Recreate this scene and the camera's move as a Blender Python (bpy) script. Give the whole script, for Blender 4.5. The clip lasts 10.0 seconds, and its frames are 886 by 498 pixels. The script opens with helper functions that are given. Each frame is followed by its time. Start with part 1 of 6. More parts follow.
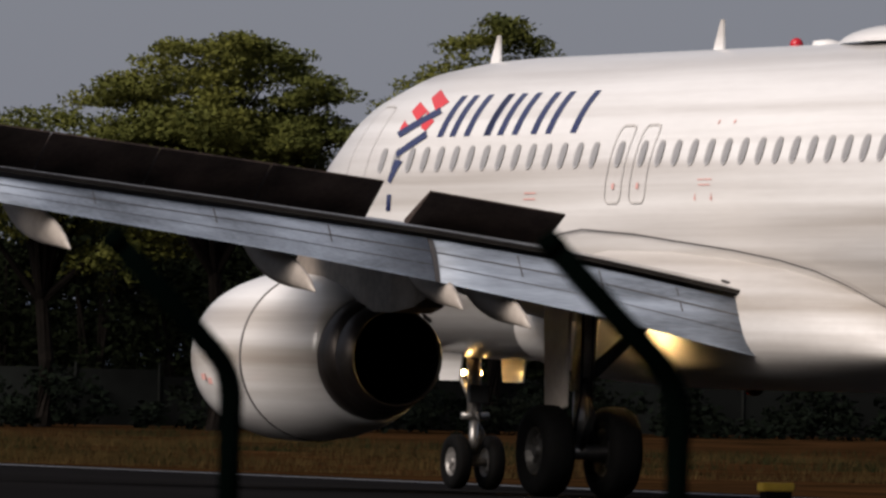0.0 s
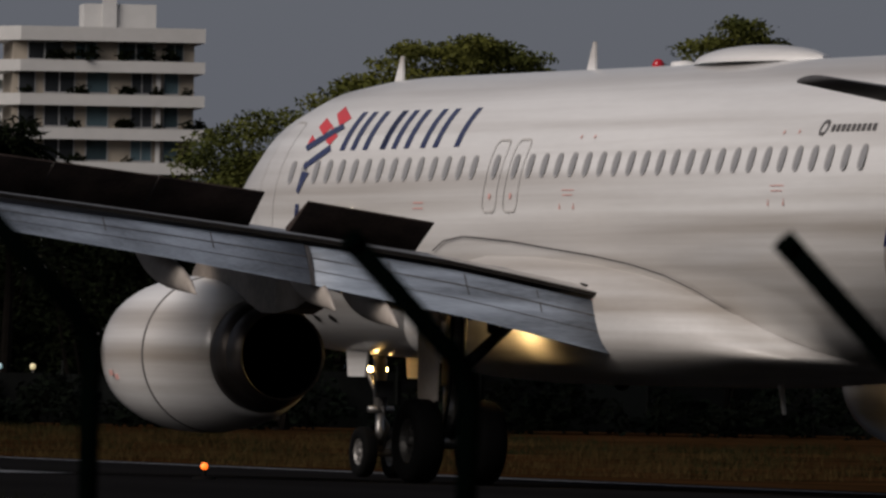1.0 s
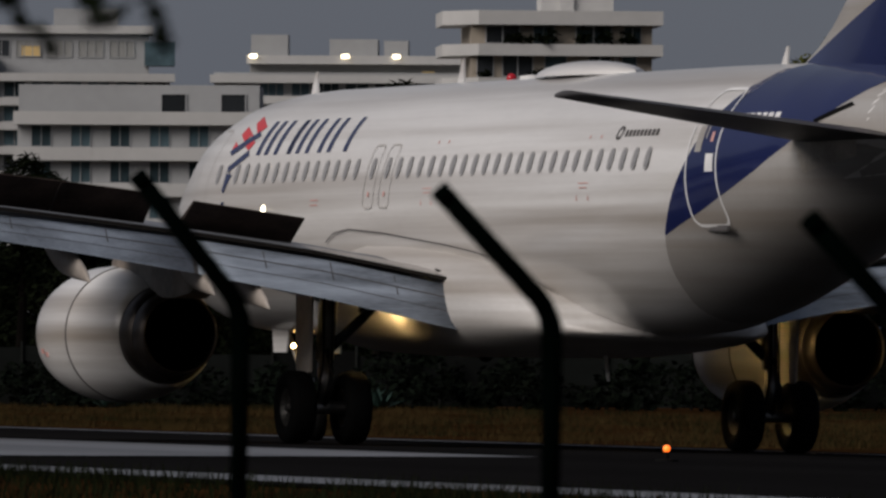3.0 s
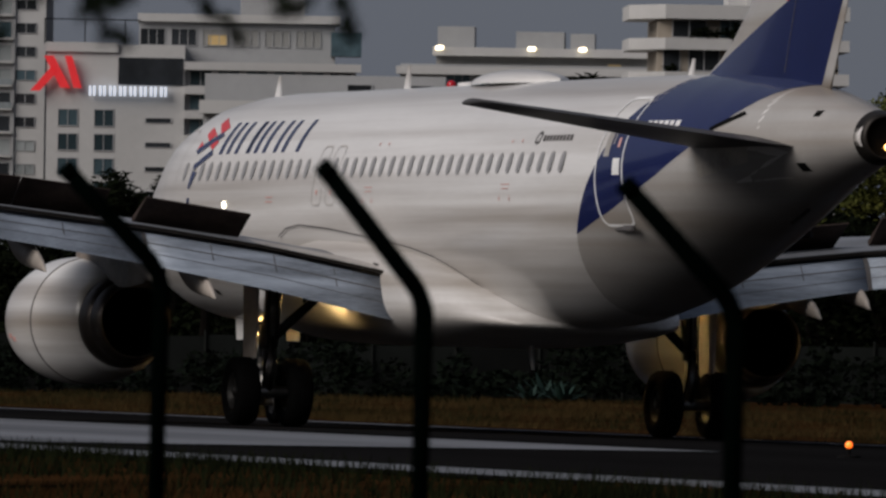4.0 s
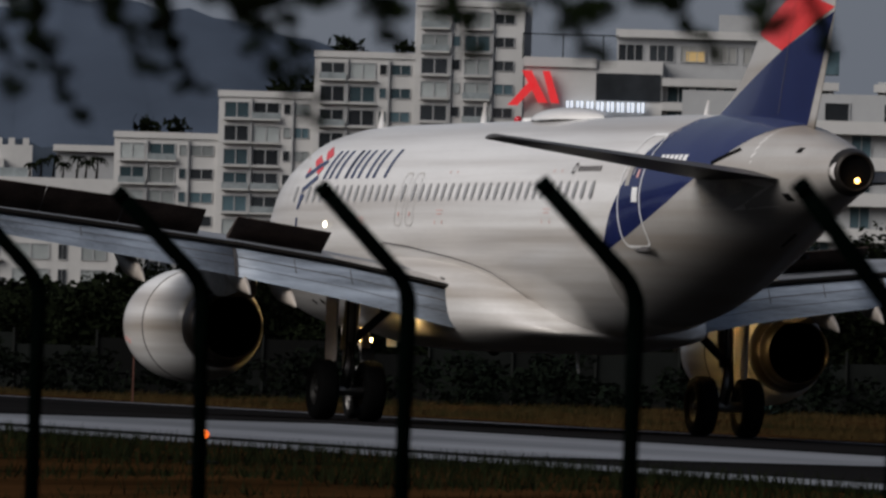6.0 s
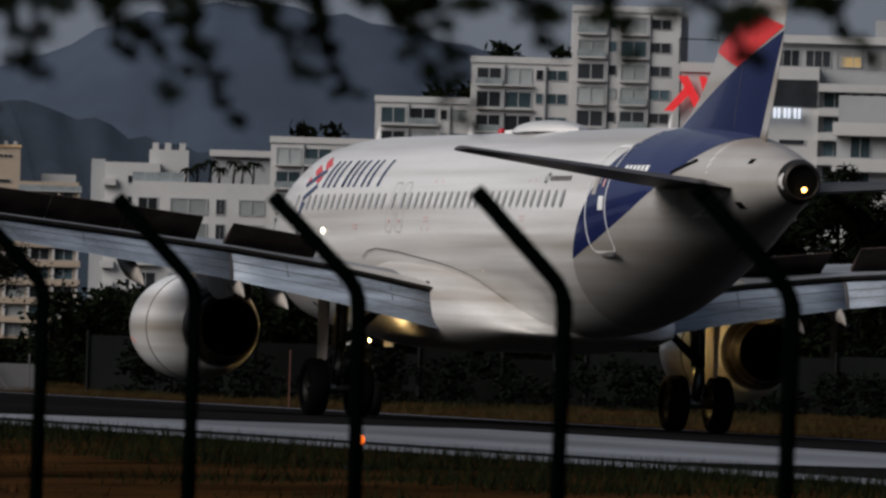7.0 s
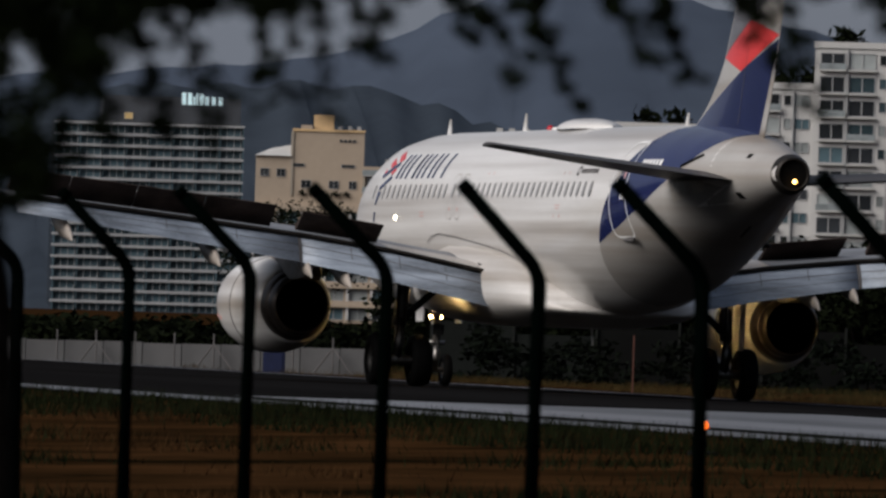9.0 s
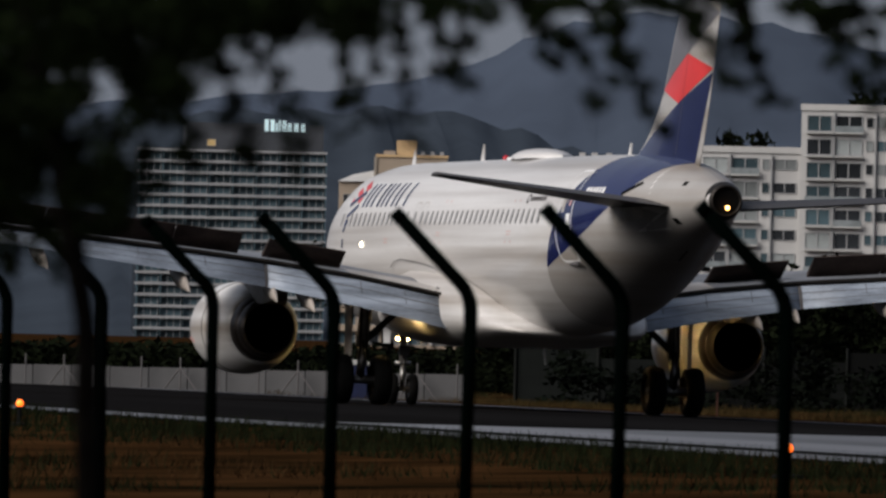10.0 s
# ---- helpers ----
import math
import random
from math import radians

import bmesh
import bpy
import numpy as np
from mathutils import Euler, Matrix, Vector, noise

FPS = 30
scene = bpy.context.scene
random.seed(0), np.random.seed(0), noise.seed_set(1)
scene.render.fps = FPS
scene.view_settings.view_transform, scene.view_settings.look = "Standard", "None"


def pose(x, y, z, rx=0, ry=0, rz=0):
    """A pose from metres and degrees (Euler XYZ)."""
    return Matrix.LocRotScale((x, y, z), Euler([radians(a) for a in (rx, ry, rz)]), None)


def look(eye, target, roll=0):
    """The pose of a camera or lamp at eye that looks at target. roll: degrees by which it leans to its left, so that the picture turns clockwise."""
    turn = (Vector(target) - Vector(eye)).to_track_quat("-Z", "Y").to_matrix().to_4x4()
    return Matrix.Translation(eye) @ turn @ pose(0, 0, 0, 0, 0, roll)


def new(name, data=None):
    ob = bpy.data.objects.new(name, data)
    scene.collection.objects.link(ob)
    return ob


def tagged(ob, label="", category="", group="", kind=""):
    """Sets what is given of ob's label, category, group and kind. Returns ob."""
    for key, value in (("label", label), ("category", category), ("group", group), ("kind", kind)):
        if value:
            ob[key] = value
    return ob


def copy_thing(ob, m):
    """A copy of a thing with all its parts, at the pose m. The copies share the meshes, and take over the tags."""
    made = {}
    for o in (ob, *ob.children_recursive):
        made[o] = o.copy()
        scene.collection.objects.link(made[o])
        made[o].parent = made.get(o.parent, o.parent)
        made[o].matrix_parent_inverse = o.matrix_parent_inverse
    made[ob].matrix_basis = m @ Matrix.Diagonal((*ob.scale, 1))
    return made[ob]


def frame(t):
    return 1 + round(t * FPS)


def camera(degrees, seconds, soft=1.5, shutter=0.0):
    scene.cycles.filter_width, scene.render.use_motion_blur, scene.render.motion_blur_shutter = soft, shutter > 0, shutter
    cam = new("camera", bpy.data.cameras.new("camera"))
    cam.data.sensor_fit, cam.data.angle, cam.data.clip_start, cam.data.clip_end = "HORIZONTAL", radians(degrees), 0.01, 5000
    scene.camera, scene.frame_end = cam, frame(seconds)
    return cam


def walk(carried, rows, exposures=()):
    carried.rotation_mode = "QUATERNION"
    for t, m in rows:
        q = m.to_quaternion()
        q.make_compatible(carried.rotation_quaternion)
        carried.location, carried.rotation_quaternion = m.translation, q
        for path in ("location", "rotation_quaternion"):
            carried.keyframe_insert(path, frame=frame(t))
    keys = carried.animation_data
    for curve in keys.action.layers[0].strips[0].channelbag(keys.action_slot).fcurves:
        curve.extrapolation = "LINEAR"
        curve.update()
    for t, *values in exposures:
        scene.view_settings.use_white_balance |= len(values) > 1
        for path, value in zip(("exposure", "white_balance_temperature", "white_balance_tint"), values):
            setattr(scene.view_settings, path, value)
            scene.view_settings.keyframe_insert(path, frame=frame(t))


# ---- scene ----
import itertools

# ---------------- camera ----------------
EYE = (0.0, 0.0, 1.74)
cam = camera(4.464, 10.0, soft=2.6)
# a long lens focused on the aircraft: fence and hanging leaves are soft
cam.data.dof.use_dof, cam.data.dof.focus_distance, cam.data.dof.aperture_fstop = True, 230.0, 17.0
# seconds, heading from +y towards +x, tilt up, lean (degrees)
AIM = [
    (0.0, 22.404, 0.584, 0.988),
    (0.5, 22.003, 0.707, 0.739),
    (1.0, 21.206, 0.578, 0.962),
    (1.5, 20.768, 0.593, 0.987),
    (2.0, 20.400, 0.591, 0.888),
    (2.5, 19.495, 0.501, 0.335),
    (4.0, 17.960, 0.415, 0.971),
    (4.5, 17.595, 0.299, 1.222),
    (5.0, 17.166, 0.390, 1.230),
    (5.5, 16.098, 0.400, 1.368),
    (6.0, 15.562, 0.443, 1.675),
    (7.5, 14.353, 0.421, 1.546),
    (8.0, 13.929, 0.390, 1.418),
    (8.5, 13.482, 0.336, 1.549),
    (9.0, 13.044, 0.322, 1.751),
    (9.5, 12.761, 0.435, 1.275),
    (10.0, 12.620, 0.437, 1.375),
]


def aim(heading, tilt, lean):
    a, b = radians(heading), radians(tilt)
    d = Vector((math.sin(a) * math.cos(b), math.cos(a) * math.cos(b), math.sin(b)))
    return look(EYE, Vector(EYE) + 100 * d, lean)


walk(cam, [(t, aim(a, b, c)) for t, a, b, c in AIM],
     exposures=[(0.0, 0.2, 6600, 12), (0.5, -0.06, 6550, 12), (1.0, -0.66, 6500, 11), (2.5, -0.7, 6400, 10), (4.0, -0.64, 6300, 10), (5.0, -0.38, 6250, 9), (7.5, -0.34, 6200, 8), (10.0, -0.06, 6300, 9)])

# ---------------- world and sun ----------------
world = bpy.data.worlds.new("dusk_sky")
scene.world = world
world.use_nodes = True
wn, wl = world.node_tree.nodes, world.node_tree.links
sky = wn.new("ShaderNodeTexSky")
sky.sky_type = "NISHITA"
sky.sun_disc = False
SUN_EL, SUN_AZ = radians(34), radians(250)      # azimuth from +y towards +x
sky.sun_elevation, sky.sun_rotation = SUN_EL, SUN_AZ
sky.dust_density, sky.air_density, sky.ozone_density = 2.0, 1.0, 2.0
# haze: the clear sky veiled by an even grey-blue cover
veil = wn.new("ShaderNodeMix")
veil.data_type = "RGBA"
veil.inputs["Factor"].default_value = 0.93
veil.inputs["B"].default_value = (1.0, 1.07, 1.30, 1)
wl.new(sky.outputs["Color"], veil.inputs["A"])
wl.new(veil.outputs["Result"], wn["Background"].inputs["Color"])
wn["Background"].inputs["Strength"].default_value = 0.165
sun = new("sun", bpy.data.lights.new("sun", "SUN"))
sun.data.energy, sun.data.angle, sun.data.color = 4.25, radians(44), (1.0, 0.915, 0.845)
sd = Vector((math.sin(SUN_AZ) * math.cos(SUN_EL), math.cos(SUN_AZ) * math.cos(SUN_EL), math.sin(SUN_EL)))
sun.matrix_world = look(sd * 50, (0, 0, 0))

# ---------------- materials ----------------


def mat(name, color, rough=0.6, metal=0.0, var=0.15, scale=2.0, fine=30.0, bump=0.0, coat=0.0, spec=0.5,
        color2=None, stretch=(1, 1, 1), emit=None, power=0.0, per_object=0.0, streaks=0.0):
    """Base colour broken up by noise at two scales, with a fine relief."""
    m = bpy.data.materials.new(name)
    m.use_nodes = True
    n, l = m.node_tree.nodes, m.node_tree.links
    b = n["Principled BSDF"]
    b.inputs["Roughness"].default_value = rough
    b.inputs["Metallic"].default_value = metal
    b.inputs["Coat Weight"].default_value = coat
    b.inputs["Coat Roughness"].default_value = 0.08
    b.inputs["Specular IOR Level"].default_value = spec
    tc, mp = n.new("ShaderNodeTexCoord"), n.new("ShaderNodeMapping")
    mp.inputs["Scale"].default_value = stretch
    l.new(tc.outputs["Object"], mp.inputs["Vector"])
    big, small = n.new("ShaderNodeTexNoise"), n.new("ShaderNodeTexNoise")
    big.inputs["Scale"].default_value, small.inputs["Scale"].default_value = scale, fine
    big.inputs["Detail"].default_value, small.inputs["Detail"].default_value = 5, 3
    for q in (big, small):
        l.new(mp.outputs["Vector"], q.inputs["Vector"])
    mix = n.new("ShaderNodeMix")
    mix.data_type = "RGBA"
    add = n.new("ShaderNodeMath")
    add.operation = "MULTIPLY_ADD"
    l.new(small.outputs["Fac"], add.inputs[0])
    add.inputs[1].default_value = 0.35
    l.new(big.outputs["Fac"], add.inputs[2])
    ramp = n.new("ShaderNodeMapRange")
    ramp.inputs["From Min"].default_value, ramp.inputs["From Max"].default_value = 0.45, 0.9
    l.new(add.outputs[0], ramp.inputs["Value"])
    c2 = color2 or tuple(c * (1 - var) for c in color)
    c1 = color if color2 else tuple(min(1, c * (1 + var * 0.5)) for c in color)
    mix.inputs["A"].default_value, mix.inputs["B"].default_value = (*c1, 1), (*c2, 1)
    l.new(ramp.outputs["Result"], mix.inputs["Factor"])
    out = mix.outputs["Result"]
    if per_object:
        oi, hsv, mr = n.new("ShaderNodeObjectInfo"), n.new("ShaderNodeHueSaturation"), n.new("ShaderNodeMapRange")
        mr.inputs["To Min"].default_value, mr.inputs["To Max"].default_value = 1 - per_object, 1 + per_object
        l.new(oi.outputs["Random"], mr.inputs["Value"])
        l.new(mr.outputs["Result"], hsv.inputs["Value"])
        l.new(out, hsv.inputs["Color"])
        out = hsv.outputs["Color"]
    if streaks:
        # long soot streaks along the airflow
        sm, sn, sr, sx = n.new("ShaderNodeMapping"), n.new("ShaderNodeTexNoise"), n.new("ShaderNodeMapRange"), n.new("ShaderNodeMix")
        sm.inputs["Scale"].default_value = (0.2, 0.03, 1.9)
        sn.inputs["Scale"].default_value, sn.inputs["Detail"].default_value = 1.0, 6
        l.new(tc.outputs["Object"], sm.inputs["Vector"])
        l.new(sm.outputs["Vector"], sn.inputs["Vector"])
        sr.inputs["From Min"].default_value, sr.inputs["From Max"].default_value = 0.42, 0.72
        sr.inputs["To Max"].default_value = streaks
        l.new(sn.outputs["Fac"], sr.inputs["Value"])
        sx.data_type = "RGBA"
        sx.inputs["B"].default_value = (0.20, 0.16, 0.12, 1)
        l.new(sr.outputs["Result"], sx.inputs["Factor"])
        l.new(out, sx.inputs["A"])
        out = sx.outputs["Result"]
    l.new(out, b.inputs["Base Color"])
    if bump:
        bp = n.new("ShaderNodeBump")
        bp.inputs["Strength"].default_value, bp.inputs["Distance"].default_value = bump, 0.05
        l.new(small.outputs["Fac"], bp.inputs["Height"])
        l.new(bp.outputs["Normal"], b.inputs["Normal"])
    if emit:
        b.inputs["Emission Color"].default_value = (*emit, 1)
        b.inputs["Emission Strength"].default_value = power
    return m


# aircraft
M_WHITE = mat("white_aircraft_paint", (0.70, 0.69, 0.68), 0.3, 0, 0.09, 0.5, 8, coat=0.3, stretch=(1, 0.25, 2.5), streaks=0.8, spec=0.45)
M_BELLY = mat("fairing_paint", (0.68, 0.67, 0.66), 0.36, 0, 0.14, 0.6, 10, coat=0.08, stretch=(1, 0.4, 1.5), streaks=0.85, spec=0.35)
M_GREYP = mat("grey_wing_paint", (0.19, 0.2, 0.22), 0.45, 0, 0.35, 0.8, 12, stretch=(0.5, 2, 2), spec=0.12)
# wing grey taken darker: the tailplane's shaded underside is put into its colour
M_TAILSHADE = mat("tailplane_shade_tone", (0.06, 0.058, 0.06), 0.45, 0, 0.4, 0.8, 12, stretch=(0.5, 2, 2), spec=0.12)
M_FLAP = mat("flap_paint", (0.27, 0.31, 0.37), 0.45, 0, 0.6, 0.9, 14, stretch=(0.3, 4, 4), spec=0.25)
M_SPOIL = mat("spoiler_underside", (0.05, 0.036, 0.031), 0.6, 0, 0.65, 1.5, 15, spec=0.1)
M_INDIGO = mat("indigo_paint", (0.012, 0.018, 0.08), 0.22, 0, 0.12, 1, 12, coat=0.6, spec=0.5)
M_RED = mat("coral_red_paint", (0.66, 0.04, 0.042), 0.3, 0, 0.12, 1, 12, coat=0.3)
M_TAILGREY = mat("pale_grey_paint", (0.37, 0.36, 0.35), 0.36, 0, 0.1, 1, 12, coat=0.1, streaks=0.85, spec=0.3)
M_PLATE = mat("scuffed_plate_paint", (0.44, 0.41, 0.37), 0.4, 0, 0.35, 2, 14, coat=0.05, spec=0.3)
# darker grey for the shaded part of the pale fin paint
M_FINSHADE = mat("fin_shade_grey", (0.13, 0.13, 0.145), 0.36, 0, 0.12, 1, 12, coat=0.1, spec=0.3)
M_TRACK = mat("beige_fairing_paint", (0.34, 0.30, 0.265), 0.45, 0, 0.3, 2, 12)
M_SEAM = mat("panel_seam", (0.09, 0.085, 0.085), 0.6, 0, 0.2, spec=0.2)
M_GLASSD = mat("cabin_window_pane", (0.28, 0.275, 0.275), 0.35, 0, 0.2, 3, 20, coat=0.5)
M_METAL = mat("brushed_nozzle_metal", (0.075, 0.062, 0.054), 0.36, 0.7, 0.5, 1.2, 20, stretch=(1, 6, 1))
M_PYLON = mat("mottled_pylon_metal", (0.22, 0.185, 0.155), 0.45, 0.25, 0.6, 1.2, 10, spec=0.3)
M_SOOT = mat("sooty_metal", (0.03, 0.026, 0.023), 0.5, 0.7, 0.4, 3, 20)
M_BLACK = mat("dull_black", (0.006, 0.006, 0.006), 0.8, 0, 0.3, spec=0.03)
M_STRUT = mat("gear_steel", (0.22, 0.21, 0.2), 0.35, 0.7, 0.4, 3, 20)
M_DARKSTEEL = mat("dark_gear_steel", (0.035, 0.035, 0.035), 0.45, 0.5, 0.4, 3, 20, spec=0.2)
M_TYRE = mat("tyre_rubber", (0.002, 0.002, 0.002), 0.85, 0, 0.3, 4, 30, bump=0.2, spec=0.08)
# paler copy of the rim alloy: taxi lamp light painted onto the nose wheels
M_RIMLIT = mat("lamplit_rim_alloy", (0.2, 0.19, 0.18), 0.45, 0.5, 0.3, 4, 20)
M_RIM = mat("wheel_rim_alloy", (0.04, 0.038, 0.035), 0.45, 0.5, 0.3, 4, 20)
M_REDMARK = mat("red_stencil", (0.6, 0.33, 0.3), 0.5)
M_LAMP = mat("landing_lamp_glass", (0.9, 0.8, 0.6), 0.2, emit=(1.0, 0.66, 0.26), power=650)
M_TAXI = mat("taxi_lamp_glass", (0.9, 0.8, 0.6), 0.2, emit=(1.0, 0.6, 0.2), power=55)
M_TAILLAMP = mat("tail_lamp_glass", (0.9, 0.7, 0.4), 0.2, emit=(1.0, 0.5, 0.12), power=9)
M_STROBE = mat("white_lamp_glass", (0.9, 0.9, 0.8), 0.2, emit=(1.0, 0.85, 0.6), power=14)
M_BEACON = mat("lit_red_lens", (0.8, 0.05, 0.02), 0.3, emit=(1.0, 0.0008, 0.0001), power=12500)
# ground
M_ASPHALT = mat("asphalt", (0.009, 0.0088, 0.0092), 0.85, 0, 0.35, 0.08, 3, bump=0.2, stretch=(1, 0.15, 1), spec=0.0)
M_PAINTW = mat("worn_runway_paint", (0.15, 0.158, 0.175), 0.7, 0, 0.45, 0.2, 2, stretch=(1, 0.1, 1), spec=0.05)
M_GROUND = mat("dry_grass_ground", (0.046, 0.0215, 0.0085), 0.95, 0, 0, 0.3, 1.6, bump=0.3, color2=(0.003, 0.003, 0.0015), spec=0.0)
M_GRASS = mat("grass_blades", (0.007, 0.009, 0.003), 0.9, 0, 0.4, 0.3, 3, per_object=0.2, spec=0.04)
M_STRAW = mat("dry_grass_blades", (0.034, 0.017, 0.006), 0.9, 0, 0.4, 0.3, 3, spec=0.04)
M_FARSTRAW = mat("far_straw", (0.042, 0.028, 0.010), 0.9, 0, 0.4, 0.3, 3, spec=0.04)
M_FARGREEN = mat("far_green_blades", (0.012, 0.014, 0.005), 0.9, 0, 0.4, 0.3, 3, spec=0.04)
M_LEAF = mat("acacia_leaves", (0.105, 0.105, 0.022), 0.75, 0, 0.5, 0.25, 2.0, color2=(0.028, 0.038, 0.01), spec=0.08)
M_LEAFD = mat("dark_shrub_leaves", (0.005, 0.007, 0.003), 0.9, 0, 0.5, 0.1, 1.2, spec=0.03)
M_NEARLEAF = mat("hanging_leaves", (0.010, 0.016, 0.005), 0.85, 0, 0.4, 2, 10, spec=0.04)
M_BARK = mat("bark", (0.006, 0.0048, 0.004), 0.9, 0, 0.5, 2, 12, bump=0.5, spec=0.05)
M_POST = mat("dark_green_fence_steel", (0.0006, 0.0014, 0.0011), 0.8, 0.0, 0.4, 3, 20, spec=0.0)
M_LOWWALL = mat("weathered_block_wall", (0.056, 0.056, 0.058), 0.85, 0, 0.25, 0.2, 2)
# buildings
M_STUCCO = mat("white_stucco", (0.46, 0.455, 0.445), 0.8, 0, 0.12, 0.08, 1)
M_STUCCO2 = mat("grey_white_stucco", (0.32, 0.325, 0.33), 0.8, 0, 0.14, 0.08, 1)
M_BEIGE = mat("beige_stucco", (0.36, 0.29, 0.22), 0.8, 0, 0.15, 0.08, 1)
# cream darkened to stand for shade behind the condominium's balconies; piers share it
M_BEIGEWALL = mat("cream_stucco", (0.3, 0.26, 0.21), 0.8, 0, 0.12, 0.1, 1)
M_YELLOWISH = mat("ochre_stucco", (0.55, 0.38, 0.2), 0.8, 0, 0.12, 0.1, 1)
M_CROWN = mat("dark_roof_cladding", (0.05, 0.055, 0.065), 0.7, 0, 0.2, 0.1, 1)
M_BGLASS = mat("teal_window_glass", (0.055, 0.085, 0.10), 0.12, 0, 0.5, 0.3, 1, per_object=0.6)
M_BDARK = mat("dark_window", (0.025, 0.028, 0.032), 0.2, 0, 0.4, 0.3, 1, per_object=0.5)
M_CURTAIN = mat("curtained_window", (0.24, 0.26, 0.26), 0.3, 0, 0.4, 0.3, 1, per_object=0.4)
M_RECESS = mat("balcony_recess_wall", (0.26, 0.26, 0.25), 0.85, 0, 0.2, 0.1, 1)
M_WARMWIN = mat("lamplit_window", (0.5, 0.35, 0.15), 0.5, emit=(1.0, 0.7, 0.3), power=0.12)
M_SIGNRED = mat("red_lit_sign", (0.5, 0.02, 0.02), 0.4, emit=(0.9, 0.04, 0.05), power=0.55)
M_SIGNWHITE = mat("white_lit_sign", (0.8, 0.8, 0.85), 0.4, emit=(0.75, 0.85, 1.0), power=0.95)
M_SIGNDIM = mat("dim_lit_sign", (0.6, 0.7, 0.72), 0.4, emit=(0.6, 0.9, 0.95), power=0.42)
M_FLOOD = mat("flood_lamp", (0.9, 0.8, 0.6), 0.4, emit=(1.0, 0.85, 0.6), power=6)
M_AMBER = mat("amber_edge_lamp", (0.9, 0.4, 0.1), 0.4, emit=(1.0, 0.14, 0.008), power=2.8)
# haze over the far hills is put into blue-grey colour and a faint glow
M_HILL = mat("haze_glow_hill", (0.045, 0.056, 0.078), 1.0, 0, 0.3, 0.004, 0.02, spec=0.0, emit=(0.62, 0.75, 1.0), power=0.024)
# dark colour of the unseen ridge that blocks low sky
M_BLOCKRIDGE = mat("sky_block_ridge", (0.03, 0.036, 0.02), 1.0, 0, 0.4, 0.006, 0.05, spec=0.0)
# the same painted haze, with less glow, for the foothill
M_HILL2 = mat("haze_glow_foothill", (0.036, 0.045, 0.058), 1.0, 0, 0.3, 0.006, 0.03, spec=0.0, emit=(0.62, 0.75, 1.0), power=0.010)

# ---------------- mesh helpers ----------------


def smooth(bm, on=True):
    for f in bm.faces:
        f.smooth = on
    return bm


def part(name, bm, material, parent=None, label="", flat=True):
    """Links a bmesh as one mesh object under a thing or a part."""
    bm.normal_update()
    me = bpy.data.meshes.new(name)
    if not flat:
        smooth(bm)
    bm.to_mesh(me)
    bm.free()
    for m in (material if isinstance(material, (list, tuple)) else (material,)):
        me.materials.append(m)
    ob = new(name, me)
    if parent is not None:
        ob.parent = parent
    if label:
        ob["label"] = label
    return ob


def shared(name, me, parent, m):
    """An alike piece on shared mesh data."""
    ob = new(name, me)
    ob.parent = parent
    ob.matrix_basis = m
    return ob


def box(bm, x0, x1, y0, y1, z0, z1, bevel=0.0, m=None):
    vs = [bm.verts.new(p) for p in ((x0, y0, z0), (x1, y0, z0), (x1, y1, z0), (x0, y1, z0),
                                    (x0, y0, z1), (x1, y0, z1), (x1, y1, z1), (x0, y1, z1))]
    fs = [bm.faces.new([vs[i] for i in q]) for q in
          ((3, 2, 1, 0), (4, 5, 6, 7), (0, 1, 5, 4), (1, 2, 6, 5), (2, 3, 7, 6), (3, 0, 4, 7))]
    if bevel:
        es = list({e for f in fs for e in f.edges})
        r = bmesh.ops.bevel(bm, geom=es, offset=bevel, segments=2, affect="EDGES")
        vs = list({v for f in r["faces"] for v in f.verts} | {v for v in vs if v.is_valid})
    if m is not None:
        bmesh.ops.transform(bm, matrix=m, verts=[v for v in vs if v.is_valid])
    return bm


def loft(bm, rings, closed=True, cap=(True, True)):
    rows = [[bm.verts.new(p) for p in r] for r in rings]
    n = len(rows[0])
    for a, b in zip(rows, rows[1:]):
        for i in range(n if closed else n - 1):
            j = (i + 1) % n
            bm.faces.new((a[i], a[j], b[j], b[i]))
    if closed and cap[0]:
        bm.faces.new(rows[0][::-1])
    if closed and cap[1]:
        bm.faces.new(rows[-1])
    bmesh.ops.recalc_face_normals(bm, faces=bm.faces)
    return bm


def tube(bm, pts, radii, n=10, cap=True):
    """A round bar along pts."""
    rings = []
    pts = [Vector(p) for p in pts]
    for i, p in enumerate(pts):
        d = (pts[min(i + 1, len(pts) - 1)] - pts[max(i - 1, 0)]).normalized()
        q = d.to_track_quat("Z", "Y")
        r = radii[i] if isinstance(radii, (list, tuple)) else radii
        rings.append([p + q @ Vector((r * math.cos(2 * math.pi * k / n), r * math.sin(2 * math.pi * k / n), 0)) for k in range(n)])
    sub = bmesh.new()
    loft(sub, rings, cap=(cap, cap))
    me = bpy.data.meshes.new("tmp")
    sub.to_mesh(me)
    sub.free()
    bm.from_mesh(me)
    bpy.data.meshes.remove(me)
    return bm


def lathe(bm, profile, n=40, axis="y", centre=(0, 0, 0), cap=(False, False)):
    """Turns (along, radius) pairs round an axis."""
    c = Vector(centre)
    rings = []
    for a, r in profile:
        ring = []
        for k in range(n):
            u, w = r * math.cos(2 * math.pi * k / n), r * math.sin(2 * math.pi * k / n)
            ring.append(c + Vector({"y": (u, a, w), "x": (a, u, w), "z": (u, w, a)}[axis]))
        rings.append(ring)
    return loft(bm, rings, cap=cap)


def empty(name, m=None):
    ob = new(name)
    ob.empty_display_size = 0.5
    if m is not None:
        ob.matrix_basis = m
    return ob


